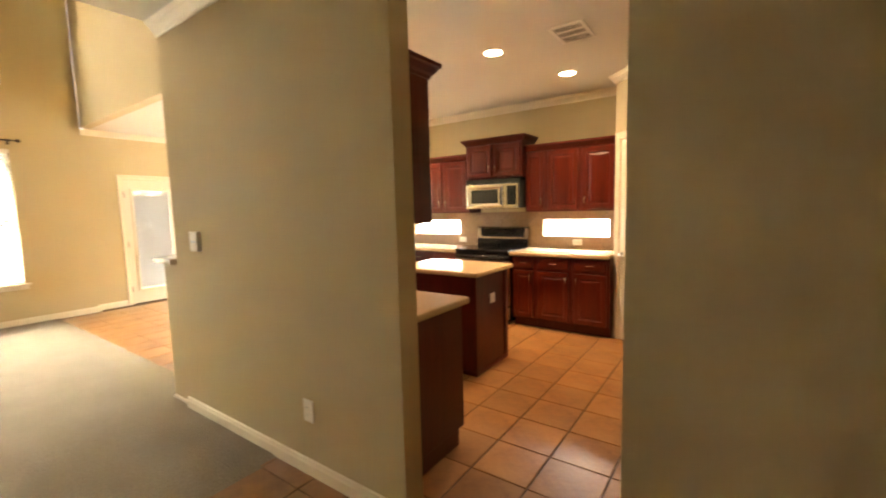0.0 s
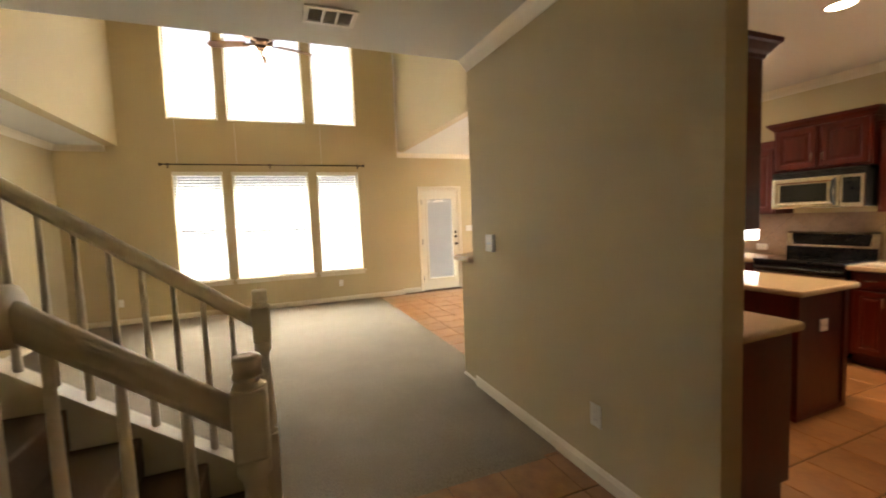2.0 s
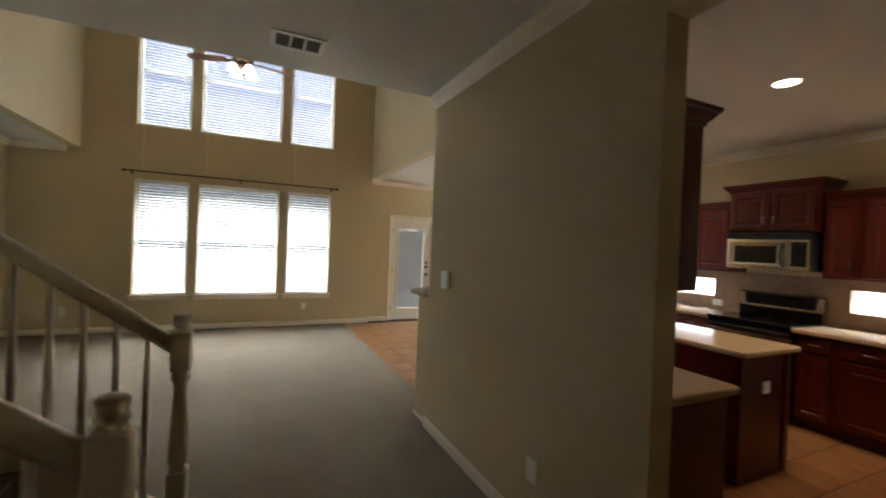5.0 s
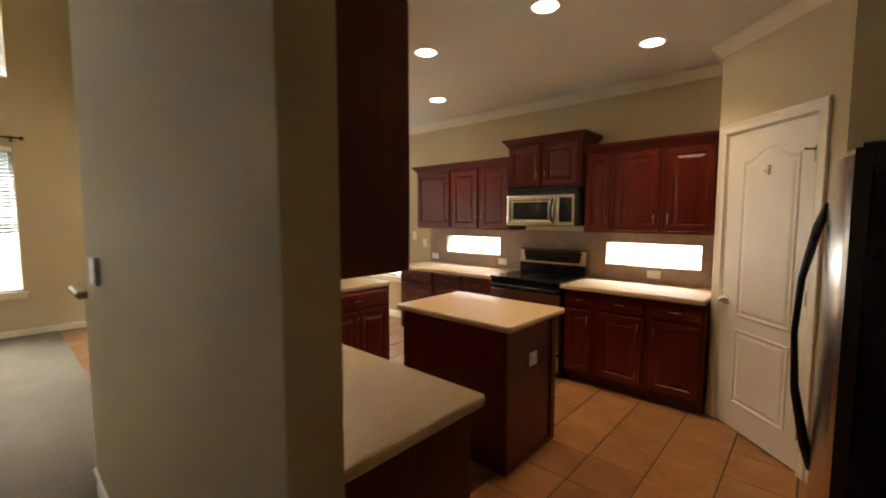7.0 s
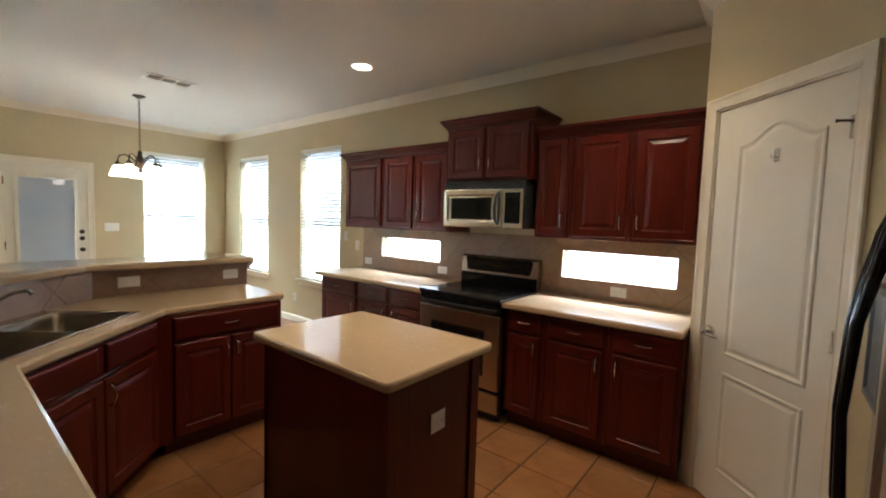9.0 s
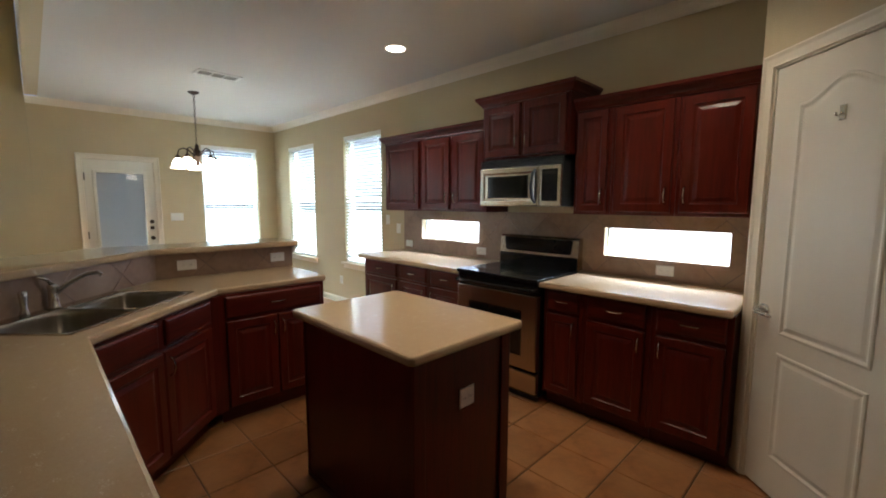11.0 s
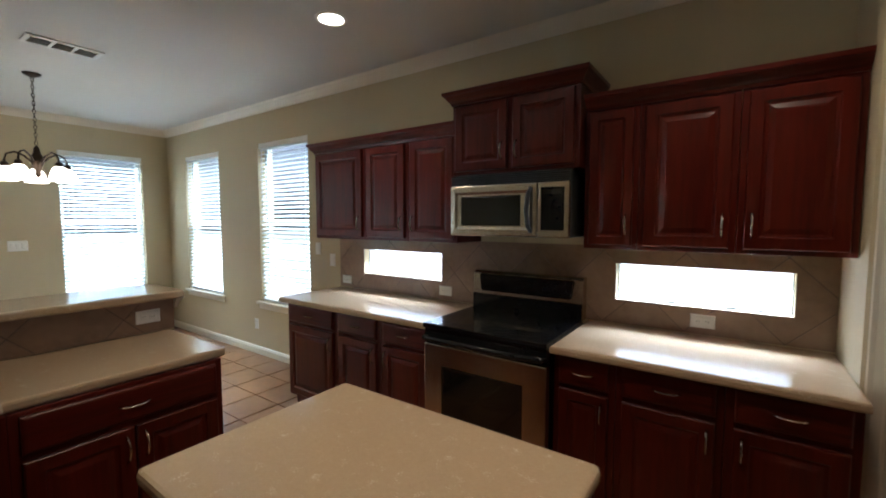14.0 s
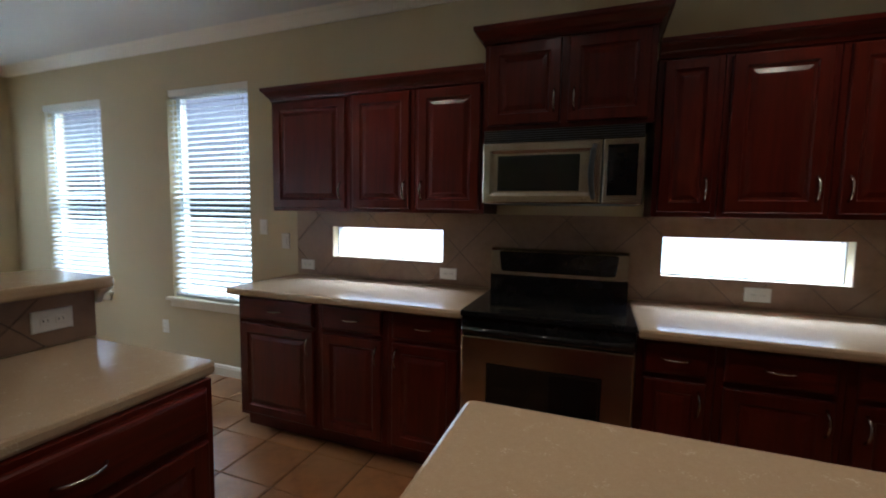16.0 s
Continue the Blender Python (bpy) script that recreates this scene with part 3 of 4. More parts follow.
# peninsula
G3 = "peninsula cabinets"
base_cabinet(turn_of(-1.075, 2.345, 0, 180), 0.72, 0.62, "rl", "cherry base cabinet at the end of the peninsula", G3)
base_cabinet(turn_of(-1.797, 2.345, 0, 180), 0.70, 0.62, "rl", "cherry base cabinet in the peninsula", G3)
base_cabinet(turn_of(-2.513, 2.343, 0, 135), 0.935, 0.50, "ll", "cherry sink cabinet set at an angle", G3, drawers=2, pulls=False, height=0.70)
base_cabinet(turn_of(-3.185, 3.06, 0, 90), 0.715, 0.62, "rl", "cherry base cabinet with a wide drawer over two doors", G3)
for pts in ([(-3.176, 3.006), (-3.176, 3.058), (-3.30, 3.058), (-3.30, 2.90)], [(-2.499, 2.343), (-2.514, 2.345), (-2.60, 2.20), (-2.499, 2.20)]):
    fs = part("corner_stile", prism(pts, 0.10, 0.867), CHERRY)
    tagged(fs, "cherry corner stile closing the bend of the peninsula", "cabinet trim", "peninsula corner stiles")
SINK = turn_of(-3.075, 2.455, 0.91, 135)


def on_plan(m, pts):
    return [((m @ Vector((x, y, 0))).x, (m @ Vector((x, y, 0))).y) for x, y in pts]


hole = on_plan(SINK, round_poly([(-0.405, -0.235), (0.405, -0.235), (0.405, 0.235), (-0.405, 0.235)], 0.05))
top = [(-1.035, 1.723), (-1.035, 2.39), (-2.53, 2.39), (-3.195, 3.055), (-3.195, 3.815), (-3.817, 3.815), (-3.817, 2.844), (-2.700, 1.723)]
top = top[:1] + round_poly(top, 0.03)[6:12] + top[2:4] + round_poly(top, 0.04)[24:30] + top[5:]
wt = part("worktop", slab(top, 0.869, 0.91, 0.012, hole), COUNTER)
tagged(wt, "beige speckled quartz worktop on the angled peninsula", "worktop")
for x0, x1 in ((-4.20, -2.700), (-1.925, -0.797)):
    o = [(x0, 4.735), (x1, 4.735), (x1, 5.394), (x0, 5.394)]
    if x0 < -4:
        o = round_poly(o, 0.035)[:6] + o[1:]
    wt = part("worktop", slab(o, 0.869, 0.91), COUNTER)
    tagged(wt, "beige speckled quartz worktop beside the range", "worktop", "range wall worktops")
bar = [(-2.66, 1.724), (-3.735, 2.799), (-3.735, 3.87), (-4.17, 3.87), (-4.17, 2.55), (-3.365, 1.55), (-3.064, 1.55), (-3.064, 1.724)]
br = round_poly(bar, 0.05)
bar = bar[:2] + br[12:24] + bar[4:]
bt = part("bar_top", slab(bar, 1.09, 1.132), COUNTER)
tagged(bt, "beige quartz raised bar top on the half wall", "worktop")
corbel = structure("bar_trim", sweep([(-3.964, 3.70), (-3.964, 3.834), (-3.815, 3.834), (-3.815, 3.832)], [(0, 1.03), (0.012, 1.03), (0.02, 1.06), (0.034, 1.075), (0.04, 1.089), (0, 1.089)]), TRIM, "white moulding under the bar top", "trim")

# island
isl = thing("kitchen_island", "cherry kitchen island with a beige quartz top", "island", pose(-1.945, 3.505, 0))
part("body", boxes((-0.412, 0.44, -0.285, 0.295, 0.0, 0.868), bev=0.003), CHERRY, isl)
part("base_trim", boxes((-0.421, 0.449, -0.294, 0.304, 0.0, 0.035), bev=0.004), CHERRY_H, isl)
for sx in (-1, 1):
    for sy in (-1, 1):
        part("corner_post", boxes((sx * 0.431 + 0.014 - 0.006, sx * 0.431 + 0.014 + 0.006, sy * 0.267 + 0.005 - 0.03, sy * 0.267 + 0.005 + 0.03, 0.036, 0.866), bev=0.002), CHERRY, isl)
part("worktop", slab(round_poly([(-0.455, -0.34), (0.495, -0.34), (0.495, 0.35), (-0.455, 0.35)], 0.03), 0.869, 0.91), COUNTER, isl, "beige speckled quartz top")


# ---- appliances ----
rg = thing("range", "stainless steel electric range with a black glass cooktop", "range", pose(-2.315, 4.76, 0))
part("body", boxes((-0.378, 0.378, 0.02, 0.60, 0.04, 0.895), bev=0.003), BLACK, rg)
part("cooktop", boxes((-0.384, 0.384, -0.045, 0.545, 0.893, 0.922), bev=0.006), BLACK, rg, "black glass cooktop")
for x, y, r in ((-0.19, 0.13, 0.10), (0.19, 0.13, 0.085), (-0.19, 0.38, 0.075), (0.19, 0.38, 0.10)):
    part("burner_ring", turned(bmesh.new(), [(r, 0.9221), (r, 0.9224), (r - 0.004, 0.9225)], x, y, 28), OVENGLASS, rg)
part("front_band", boxes((-0.38, 0.38, -0.03, 0.02, 0.805, 0.892), bev=0.006), BLACK, rg)
part("oven_door", boxes((-0.38, 0.38, -0.035, 0.02, 0.245, 0.80), bev=0.008), STEEL, rg, "stainless oven door")
part("oven_window", raised(bmesh.new(), -0.255, 0.255, 0.34, 0.68, [(0, -0.0345), (0.004, -0.039), (0.012, -0.0385), (0.016, -0.037)]), OVENGLASS, rg, "dark glass oven window")
part("oven_handle", tube(bmesh.new(), [(-0.37, -0.03, 0.838), (-0.36, -0.06, 0.84), (-0.25, -0.078, 0.84), (0, -0.085, 0.84), (0.25, -0.078, 0.84), (0.36, -0.06, 0.84), (0.37, -0.03, 0.838)], 0.017, 10), BLACK, rg, "black bowed oven handle", True)
part("drawer_front", boxes((-0.38, 0.38, -0.03, 0.02, 0.075, 0.225), bev=0.008), STEEL, rg, "stainless storage drawer")
part("kick_panel", boxes((-0.36, 0.36, 0.03, 0.06, 0.0, 0.07)), BLACKP, rg)
bg = bmesh.new()
loft(bg, [[(x, 0.535, 0.915), (x, 0.618, 0.915), (x, 0.618, 1.175), (x, 0.565, 1.175), (x, 0.545, 1.16)] for x in (-0.38, 0.38)])
guard = part("backguard", bg, STEEL, rg, "stainless backguard")
cpo = round_poly([(-0.315, 1.04), (0.315, 1.04), (0.33, 1.158), (-0.33, 1.158)], 0.02)
part("control_panel", loft(bmesh.new(), [[(x, y, z) for x, z in inset_poly(cpo, d)] for d, y in ((0, 0.546), (0, 0.533), (0.004, 0.530))]), BLACK, guard, "black control panel")
part("display", boxes((-0.06, 0.06, 0.5285, 0.5315, 1.09, 1.125)), OVENGLASS, guard)
part("guard_foot", boxes((-0.379, 0.379, 0.531, 0.545, 0.922, 1.02)), BLACK, guard)

mw = thing("microwave", "stainless steel microwave hung over the range", "microwave", pose(-2.297, 5.0, 1.43))
part("body", boxes((-0.378, 0.378, 0.0, 0.39, 0, 0.366), bev=0.003), BLACKP, mw)
part("vent_grille", boxes(*[(-0.375, 0.375, -0.022, 0.0, 0.312 + i * 0.011, 0.319 + i * 0.011) for i in range(5)]), BLACKP, mw)
dr = bmesh.new()
raised(dr, -0.378, 0.198, 0.0, 0.304, [(0, 0), (0, -0.024), (0.008, -0.030), (0.04, -0.032), (0.055, -0.024)])
door = part("door", dr, STEEL, mw, "stainless microwave door")
part("door_window", raised(bmesh.new(), -0.30, 0.10, 0.062, 0.24, [(0, -0.022), (0.004, -0.028), (0.014, -0.0275)]), OVENGLASS, door, "dark glass window")
part("handle", tube(bmesh.new(), [(0.163, -0.03, 0.03), (0.157, -0.055, 0.06), (0.150, -0.065, 0.15), (0.157, -0.055, 0.245), (0.163, -0.03, 0.275)], [0.012, 0.013, 0.014, 0.013, 0.012], 10), BLACKP, door, "black curved handle", True)
cp = part("control_panel", boxes((0.202, 0.378, -0.03, 0.0, 0.0, 0.304), bev=0.006), STEEL, mw)
part("keypad", boxes((0.222, 0.352, -0.034, -0.03, 0.04, 0.275), bev=0.002), BLACK, cp, "black touch keypad")
part("display", boxes((0.235, 0.34, -0.0352, -0.0335, 0.235, 0.262)), OVENGLASS, cp)
for r in range(5):
    for q in range(3):
        part("button", boxes((0.238 + q * 0.036, 0.262 + q * 0.036, -0.0345, -0.0338, 0.06 + r * 0.033, 0.08 + r * 0.033)), BLACK, cp)

fr = thing("refrigerator", "side by side refrigerator with bowed steel doors and black sides", "refrigerator", turn_of(-0.085, 4.235, 0, -90))
part("body", boxes((0, 0.91, 0.0, 0.70, 0.03, 1.76), bev=0.006), BLACK, fr, "black enamel cabinet")
part("grille", boxes((0.02, 0.89, -0.02, 0.0, 0.02, 0.09)), BLACKP, fr)
for i, (a, b) in enumerate(((0.004, 0.452), (0.458, 0.906))):
    bm = bmesh.new()
    rings = []
    for z, s in ((0.10, 0.0), (0.115, 1.0), (1.745, 1.0), (1.765, 0.0)):
        row = [(a, -0.004, z), (b, -0.004, z)]
        for j in range(9):
            x = b + (a - b) * j / 8
            u = (x - 0.455) / 0.455
            edge = 0.012 if j in (0, 8) else 0.0
            row.append((x, -0.045 - 0.06 * (1 - u * u) + edge + 0.008 * (1 - s), z))
        rings.append(row)
    loft(bm, rings)
    d = part("door", bm, STEEL, fr, "bowed stainless door")
    x = b - 0.035 if i == 0 else a + 0.035
    part("handle", tube(bmesh.new(), [(x, -0.098, 0.36), (x, -0.13, 0.47), (x, -0.175, 0.72), (x, -0.188, 0.98), (x, -0.175, 1.24), (x, -0.13, 1.48), (x, -0.098, 1.58)],
                        [0.018, 0.019, 0.015, 0.0125, 0.015, 0.019, 0.018], 10), BLACK, d, "long black bowed handle", True)
    part("hinge_cap", boxes((0.01 if i == 0 else 0.80, 0.11 if i == 0 else 0.90, -0.03, 0.07, 1.766, 1.785), bev=0.005), BLACKP, fr)
part("door_edge", boxes((0.9062, 0.9095, -0.047, -0.002, 0.10, 1.766)), BLACKP, fr, "black door edge")
part("dispenser", raised(bmesh.new(), 0.10, 0.34, 0.95, 1.32, [(0, -0.07), (0.004, -0.102), (0.02, -0.102), (0.03, -0.094)]), BLACKP, fr, "black ice and water dispenser")

# counter beside the doorway
base_cabinet(turn_of(0.03, 3.305, 0, -90), 0.84, 0.605, "rl", "cherry base cabinet beside the refrigerator", "cabinets by the refrigerator")
base_cabinet(turn_of(0.03, 2.463, 0, -90), 0.735, 0.605, "rl", "cherry base cabinet beside the doorway", "cabinets by the refrigerator")
wt = part("worktop", slab([(-0.005, 1.724), (0.636, 1.724), (0.636, 3.31), (-0.005, 3.31)], 0.869, 0.91), COUNTER)
tagged(wt, "beige speckled quartz worktop beside the refrigerator", "worktop")

# sink and faucet
sk = thing("kitchen_sink", "stainless steel double bowl sink dropped into the worktop", "sink", SINK)
for x0, x1 in ((-0.40, -0.01), (0.01, 0.40)):
    bm = bmesh.new()
    loft(bm, [[(x, y, z) for x, y in round_poly([(x0 + i, -0.225 + i), (x1 - i, -0.225 + i), (x1 - i, 0.165 - i), (x0 + i, 0.165 - i)], 0.06)]
              for i, z in ((-0.012, 0.003), (-0.006, 0.005), (0.0, 0.001), (0.008, -0.02), (0.014, -0.19), (0.05, -0.205))], cap=False)
    bm.faces.new(list(bm.verts)[-24:])
    bowl = part("bowl", bm, SHADED_STEEL, sk, "", True)
    part("drain", turned(bmesh.new(), [(0.045, -0.206), (0.045, -0.203), (0.03, -0.204), (0.03, -0.206)], (x0 + x1) / 2, -0.03, 16), NICKEL, bowl)
part("rim", boxes((-0.42, 0.42, 0.168, 0.25, 0.0005, 0.005), (-0.42, 0.42, -0.25, -0.228, 0.0005, 0.005), (-0.42, -0.404, -0.228, 0.168, 0.0005, 0.005), (0.404, 0.42, -0.228, 0.168, 0.0005, 0.005), (-0.008, 0.008, -0.228, 0.168, -0.02, 0.003)), STEEL, sk)
fc = thing("faucet", "chrome single lever kitchen faucet behind the sink", "faucet", SINK @ pose(0.0, 0.21, 0.006))
part("base", turned(bmesh.new(), [(0.03, 0), (0.03, 0.008), (0.022, 0.014), (0.020, 0.10), (0.024, 0.115), (0.010, 0.125)], 0, 0, 14), NICKEL, fc, "", True)
part("spout", tube(bmesh.new(), [(0, 0, 0.07), (0.03, -0.05, 0.12), (0.06, -0.12, 0.165), (0.08, -0.17, 0.175), (0.085, -0.185, 0.155)], [0.014, 0.013, 0.011, 0.011, 0.010], 10), NICKEL, fc, "", True)
part("lever", tube(bmesh.new(), [(0, 0, 0.12), (-0.02, 0.01, 0.15), (-0.06, 0.02, 0.17)], [0.011, 0.008, 0.006], 8), NICKEL, fc, "", True)
sp = thing("side_sprayer", "chrome side sprayer standing beside the faucet", "sprayer", SINK @ pose(-0.15, 0.21, 0.006))
part("body", turned(bmesh.new(), [(0.02, 0), (0.018, 0.02), (0.012, 0.03), (0.016, 0.09), (0.018, 0.115), (0.006, 0.12)], 0, 0, 12), NICKEL, sp, "", True)


# ---- doors ----
def casing(nm, m, x0, x1, z1, w=0.068):
    c = new(nm)
    c.matrix_world = m
    tagged(c, "white painted door casing", "trim", "", "structure")
    prof = [(0, 0), (w, 0), (w, -0.018), (w - 0.008, -0.02), (w - 0.022, -0.014), (0.012, -0.010), (0.004, -0.012), (0, -0.008)]
    path = [(x0, 0.0), (x0, z1), (x1, z1), (x1, 0.0)]
    rings = []
    for i, (x, z) in enumerate(path):
        kx, kz = ((-1, 0), (-1, 1), (1, 1), (1, 0))[i]
        rings.append([(x + kx * o, y, z + kz * o) for o, y in prof])
    part("casing_moulding", loft(bmesh.new(), rings), TRIM, c)
    part("jamb", boxes((x0 - 0.0, x0 + 0.008, 0.001, 0.11, 0, z1), (x1 - 0.008, x1, 0.001, 0.11, 0, z1), (x0 + 0.008, x1 - 0.008, 0.001, 0.11, z1 - 0.008, z1)), TRIM, c)
    return c


def lever_handle(parent, x, y, z, way):
    h = part("lever_handle", tube(bmesh.new(), [(x, y, z), (x, y - 0.05, z), (x + way * 0.02, y - 0.062, z), (x + way * 0.11, y - 0.058, z - 0.006)], [0.011, 0.010, 0.010, 0.007], 10), NICKEL, parent, "satin nickel lever", True)
    part("rose", tube(bmesh.new(), [(x, y + 0.002, z), (x, y - 0.008, z), (x, y - 0.012, z)], [0.032, 0.032, 0.024], 18), NICKEL, h)
    return h


PANEL = [(0, 0.0), (0.004, -0.005), (0.012, -0.006), (0.024, 0.0005), (0.030, 0.0), (0.046, -0.004), (0.06, -0.0045)]
casing("door_trim_pantry", PAN, 0.092, 0.788, 2.108, 0.064)
pd = thing("door_1", "closed white two panel pantry door with an arched upper panel", "door", PAN)
tagged(pd, kind="structure")
part("door_leaf", boxes((0.102, 0.778, 0.006, 0.041, 0.012, 2.097), bev=0.002), DOORP, pd)
part("panel", raised(bmesh.new(), 0.245, 0.685, 0.825, 1.905, [(i, 0.0045 + y) for i, y in PANEL], arch=0.075, n=20), DOORP, pd)
part("panel", raised(bmesh.new(), 0.245, 0.685, 0.20, 0.735, [(i, 0.0045 + y) for i, y in PANEL]), DOORP, pd)
lever_handle(pd, 0.148, 0.006, 0.922, 1)
for z in (0.25, 1.05, 1.88):
    part("hinge", boxes((0.772, 0.787, -0.006, 0.006, z - 0.045, z + 0.045), bev=0.002), NICKEL, pd)
part("door_stop", tube(bmesh.new(), [(0.782, -0.004, 1.90), (0.771, -0.02, 1.903), (0.752, -0.035, 1.905), (0.746, -0.038, 1.905)], [0.006, 0.005, 0.005, 0.009], 8), BRONZE, pd, "hinge pin door stop", True)
hk = thing("door_hook", "small white adhesive hook on the pantry door", "hook", PAN @ pose(0.468, 0.0, 1.82))
part("plate", raised(bmesh.new(), -0.014, 0.014, -0.03, 0.03, [(0, 0.0), (0, -0.004), (0.004, -0.006)]), NICKEL, hk)
part("prong", tube(bmesh.new(), [(0, -0.005, 0.0), (0, -0.02, -0.015), (0, -0.03, -0.012), (0, -0.032, 0.0)], 0.004, 8), NICKEL, hk, "", True)

NK = turn_of(-7.785, 3.19, 0, 90)
casing("door_trim_nook", NK, -0.40, 0.40, 2.04)
nd = thing("door_2", "white half glazed back door with a blind between the panes", "door", NK)
tagged(nd, kind="structure")
part("door_leaf", wall_mesh("x", 0.012, 0.055, -0.39, 0.39, 0.012, 2.03, [(-0.27, 0.27, 0.24, 1.86)]), DOORP, nd)
lite = bmesh.new()
for x0, x1, z0, z1 in ((-0.305, -0.265, 0.205, 1.895), (0.265, 0.305, 0.205, 1.895), (-0.265, 0.265, 0.205, 0.245), (-0.265, 0.265, 1.855, 1.895)):
    box(lite, x0, x1, -0.002, 0.016, z0, z1, bev=0.004)
part("lite_frame", lite, DOORP, nd)
g = part("pane", boxes((-0.268, 0.268, 0.020, 0.024, 0.242, 1.858)), GLASS, nd)
g.visible_shadow = False
lb = part("lite_blind", boxes(*[(-0.262, 0.262, 0.034 + (i % 2) * 0.001, 0.037, 0.25 + i * 0.02, 0.2695 + i * 0.02) for i in range(80)]), MINI, nd, "closed white mini blind")
tagged(lb, kind="stuff")
area_lamp("daylight", NK @ pose(0, 0.13, 1.05, -90, 0, 0), 0.5, 1.55, 3.0, DAY)
for z in (0.93, 1.08, 1.17):
    part("lock", tube(bmesh.new(), [(0.335, 0.014, z), (0.335, -0.006, z), (0.335, -0.03 if z < 1 else -0.012, z), (0.335, -0.05 if z < 1 else -0.014, z)], [0.03, 0.028, 0.014 if z < 1 else 0.02, 0.026 if z < 1 else 0.012], 14), BRONZE, nd, "dark bronze lock", True)
for z in (0.25, 1.0, 1.8):
    part("hinge", boxes((-0.398, -0.386, 0.0, 0.012, z - 0.05, z + 0.05)), BRONZE, nd)
part("threshold", boxes((-0.392, 0.392, -0.01, 0.11, 0.0, 0.011)), BRONZE, nd)

CL = turn_of(-0.285, -0.5, 0, 180)
casing("door_trim_closet", CL, -0.405, 0.405, 2.05, 0.085)
cd = thing("door_3", "white painted closet door in the hall", "door", CL)
tagged(cd, kind="structure")
part("door_leaf", boxes((-0.394, 0.394, 0.02, 0.055, 0.012, 2.04), bev=0.002), DOORP, cd)
for z0, z1, ar in ((0.83, 1.885, 0.075), (0.21, 0.715, 0)):
    part("panel", raised(bmesh.new(), -0.26, 0.26, z0, z1, [(i, 0.0185 + y) for i, y in PANEL], arch=ar, n=16), DOORP, cd)


# ---- outlets, switches, vents, lamps ----
def plate(nm, m, label, category, w=0.072, h=0.115, duplex=1, sort="outlet", group=""):
    """On a wall face at y 0, standing towards -y."""
    p = thing(nm, label, category, m, group)
    part("cover_plate", raised(bmesh.new(), -w / 2, w / 2, -h / 2, h / 2, [(0, 0), (0, -0.003), (0.004, -0.006)]), PLASTIC, p)
    for i in range(duplex):
        x = (i - (duplex - 1) / 2) * 0.046
        if sort == "outlet":
            wide = w > h
            for s in (-1, 1):
                cx, cz = (x + s * 0.021, 0) if wide else (x, s * 0.021)
                f = part("socket", raised(bmesh.new(), cx - 0.015, cx + 0.015, cz - 0.014, cz + 0.014, [(0, -0.0055), (0.001, -0.0075), (0.003, -0.008)]), PLASTIC, p)
                part("slots", boxes((cx - 0.007, cx - 0.005, -0.0084, -0.0078, cz - 0.004, cz + 0.005), (cx + 0.005, cx + 0.007, -0.0084, -0.0078, cz - 0.004, cz + 0.005)), DARK, f)
        else:
            part("toggle", raised(bmesh.new(), x - 0.016, x + 0.016, -0.032, 0.032, [(0, -0.0055), (0.001, -0.0085), (0.004, -0.010)]), PLASTIC, p)
    return p


OG = "white outlets"
for x, z in ((-4.10, 0.985), (-3.00, 0.985), (-1.325, 0.985)):
    plate("outlet", pose(x, 5.390, z), "white double outlet on the tiled backsplash", "outlet", 0.115, 0.072, 1, "outlet", OG)
for y in (3.035, 3.70):
    plate("outlet", turn_of(-3.809, y, 1.0, 90), "white double outlet on the bar splash tiles", "outlet", 0.115 if y > 3.2 else 0.125, 0.072, 1, "outlet", OG)
plate("outlet", turn_of(-1.505 + 0.0025, 3.515, 0.635, 90), "white outlet on the side of the island", "outlet", 0.09, 0.085, 1, "outlet", OG)
plate("outlet", turn_of(-7.66, 1.113, 0.345, 90), "white outlet low on the living room wall", "outlet", group=OG)
plate("outlet", turn_of(-7.66, -2.25, 0.345, 90), "white outlet low on the living room wall", "outlet", group=OG)
plate("outlet", pose(-5.64, 5.4, 0.345), "white outlet low on the nook wall", "outlet", group=OG)
plate("outlet", pose(-1.60, 1.597, 0.37), "white outlet low on the hall wall", "outlet", 0.08, 0.125, group=OG)
plate("light_switch", pose(-4.31, 5.4, 1.15), "white single switch beside the backsplash", "switch", sort="switch")
plate("light_switch", pose(-4.52, 5.4, 1.25), "white single switch beside the nook window", "switch", sort="switch")
plate("light_switch", turn_of(-7.785, 3.85, 1.235, 90), "white triple switch beside the back door", "switch", 0.165, 0.115, 3, "switch")
ts = thing("thermostat", "white wall thermostat on the hall wall", "thermostat", pose(-2.725, 1.597, 1.268))
part("housing", raised(bmesh.new(), -0.058, 0.058, -0.066, 0.066, [(0, 0), (0, -0.018), (0.006, -0.024)]), PLASTIC, ts)
part("screen", raised(bmesh.new(), -0.04, 0.04, -0.008, 0.006, [(0, -0.0235), (0.002, -0.0255)]), LITE, ts, "grey screen")

for x, y in ((-2.48, 3.56), (-1.475, 3.54), (-1.16, 4.51), (-3.28, 4.56)):
    cl = thing("recessed_light", "lit round recessed ceiling light with white trim", "ceiling light", pose(x, y, H), "recessed ceiling lights")
    part("trim_ring", turned(bmesh.new(), [(0.095, -0.001), (0.094, -0.006), (0.078, -0.008), (0.074, -0.004), (0.074, -0.001)], 0, 0, 28), VENTW, cl, "", True)
    part("lens", turned(bmesh.new(), [(0.074, -0.0015), (0.074, -0.004), (0.02, -0.006)], 0, 0, 28), CANGLOW, cl, "glowing lens")
    area_lamp("recessed_lamp", pose(x, y, H - 0.012), 0.14, 0.14, CAN_W, WARM, "DISK", 108)


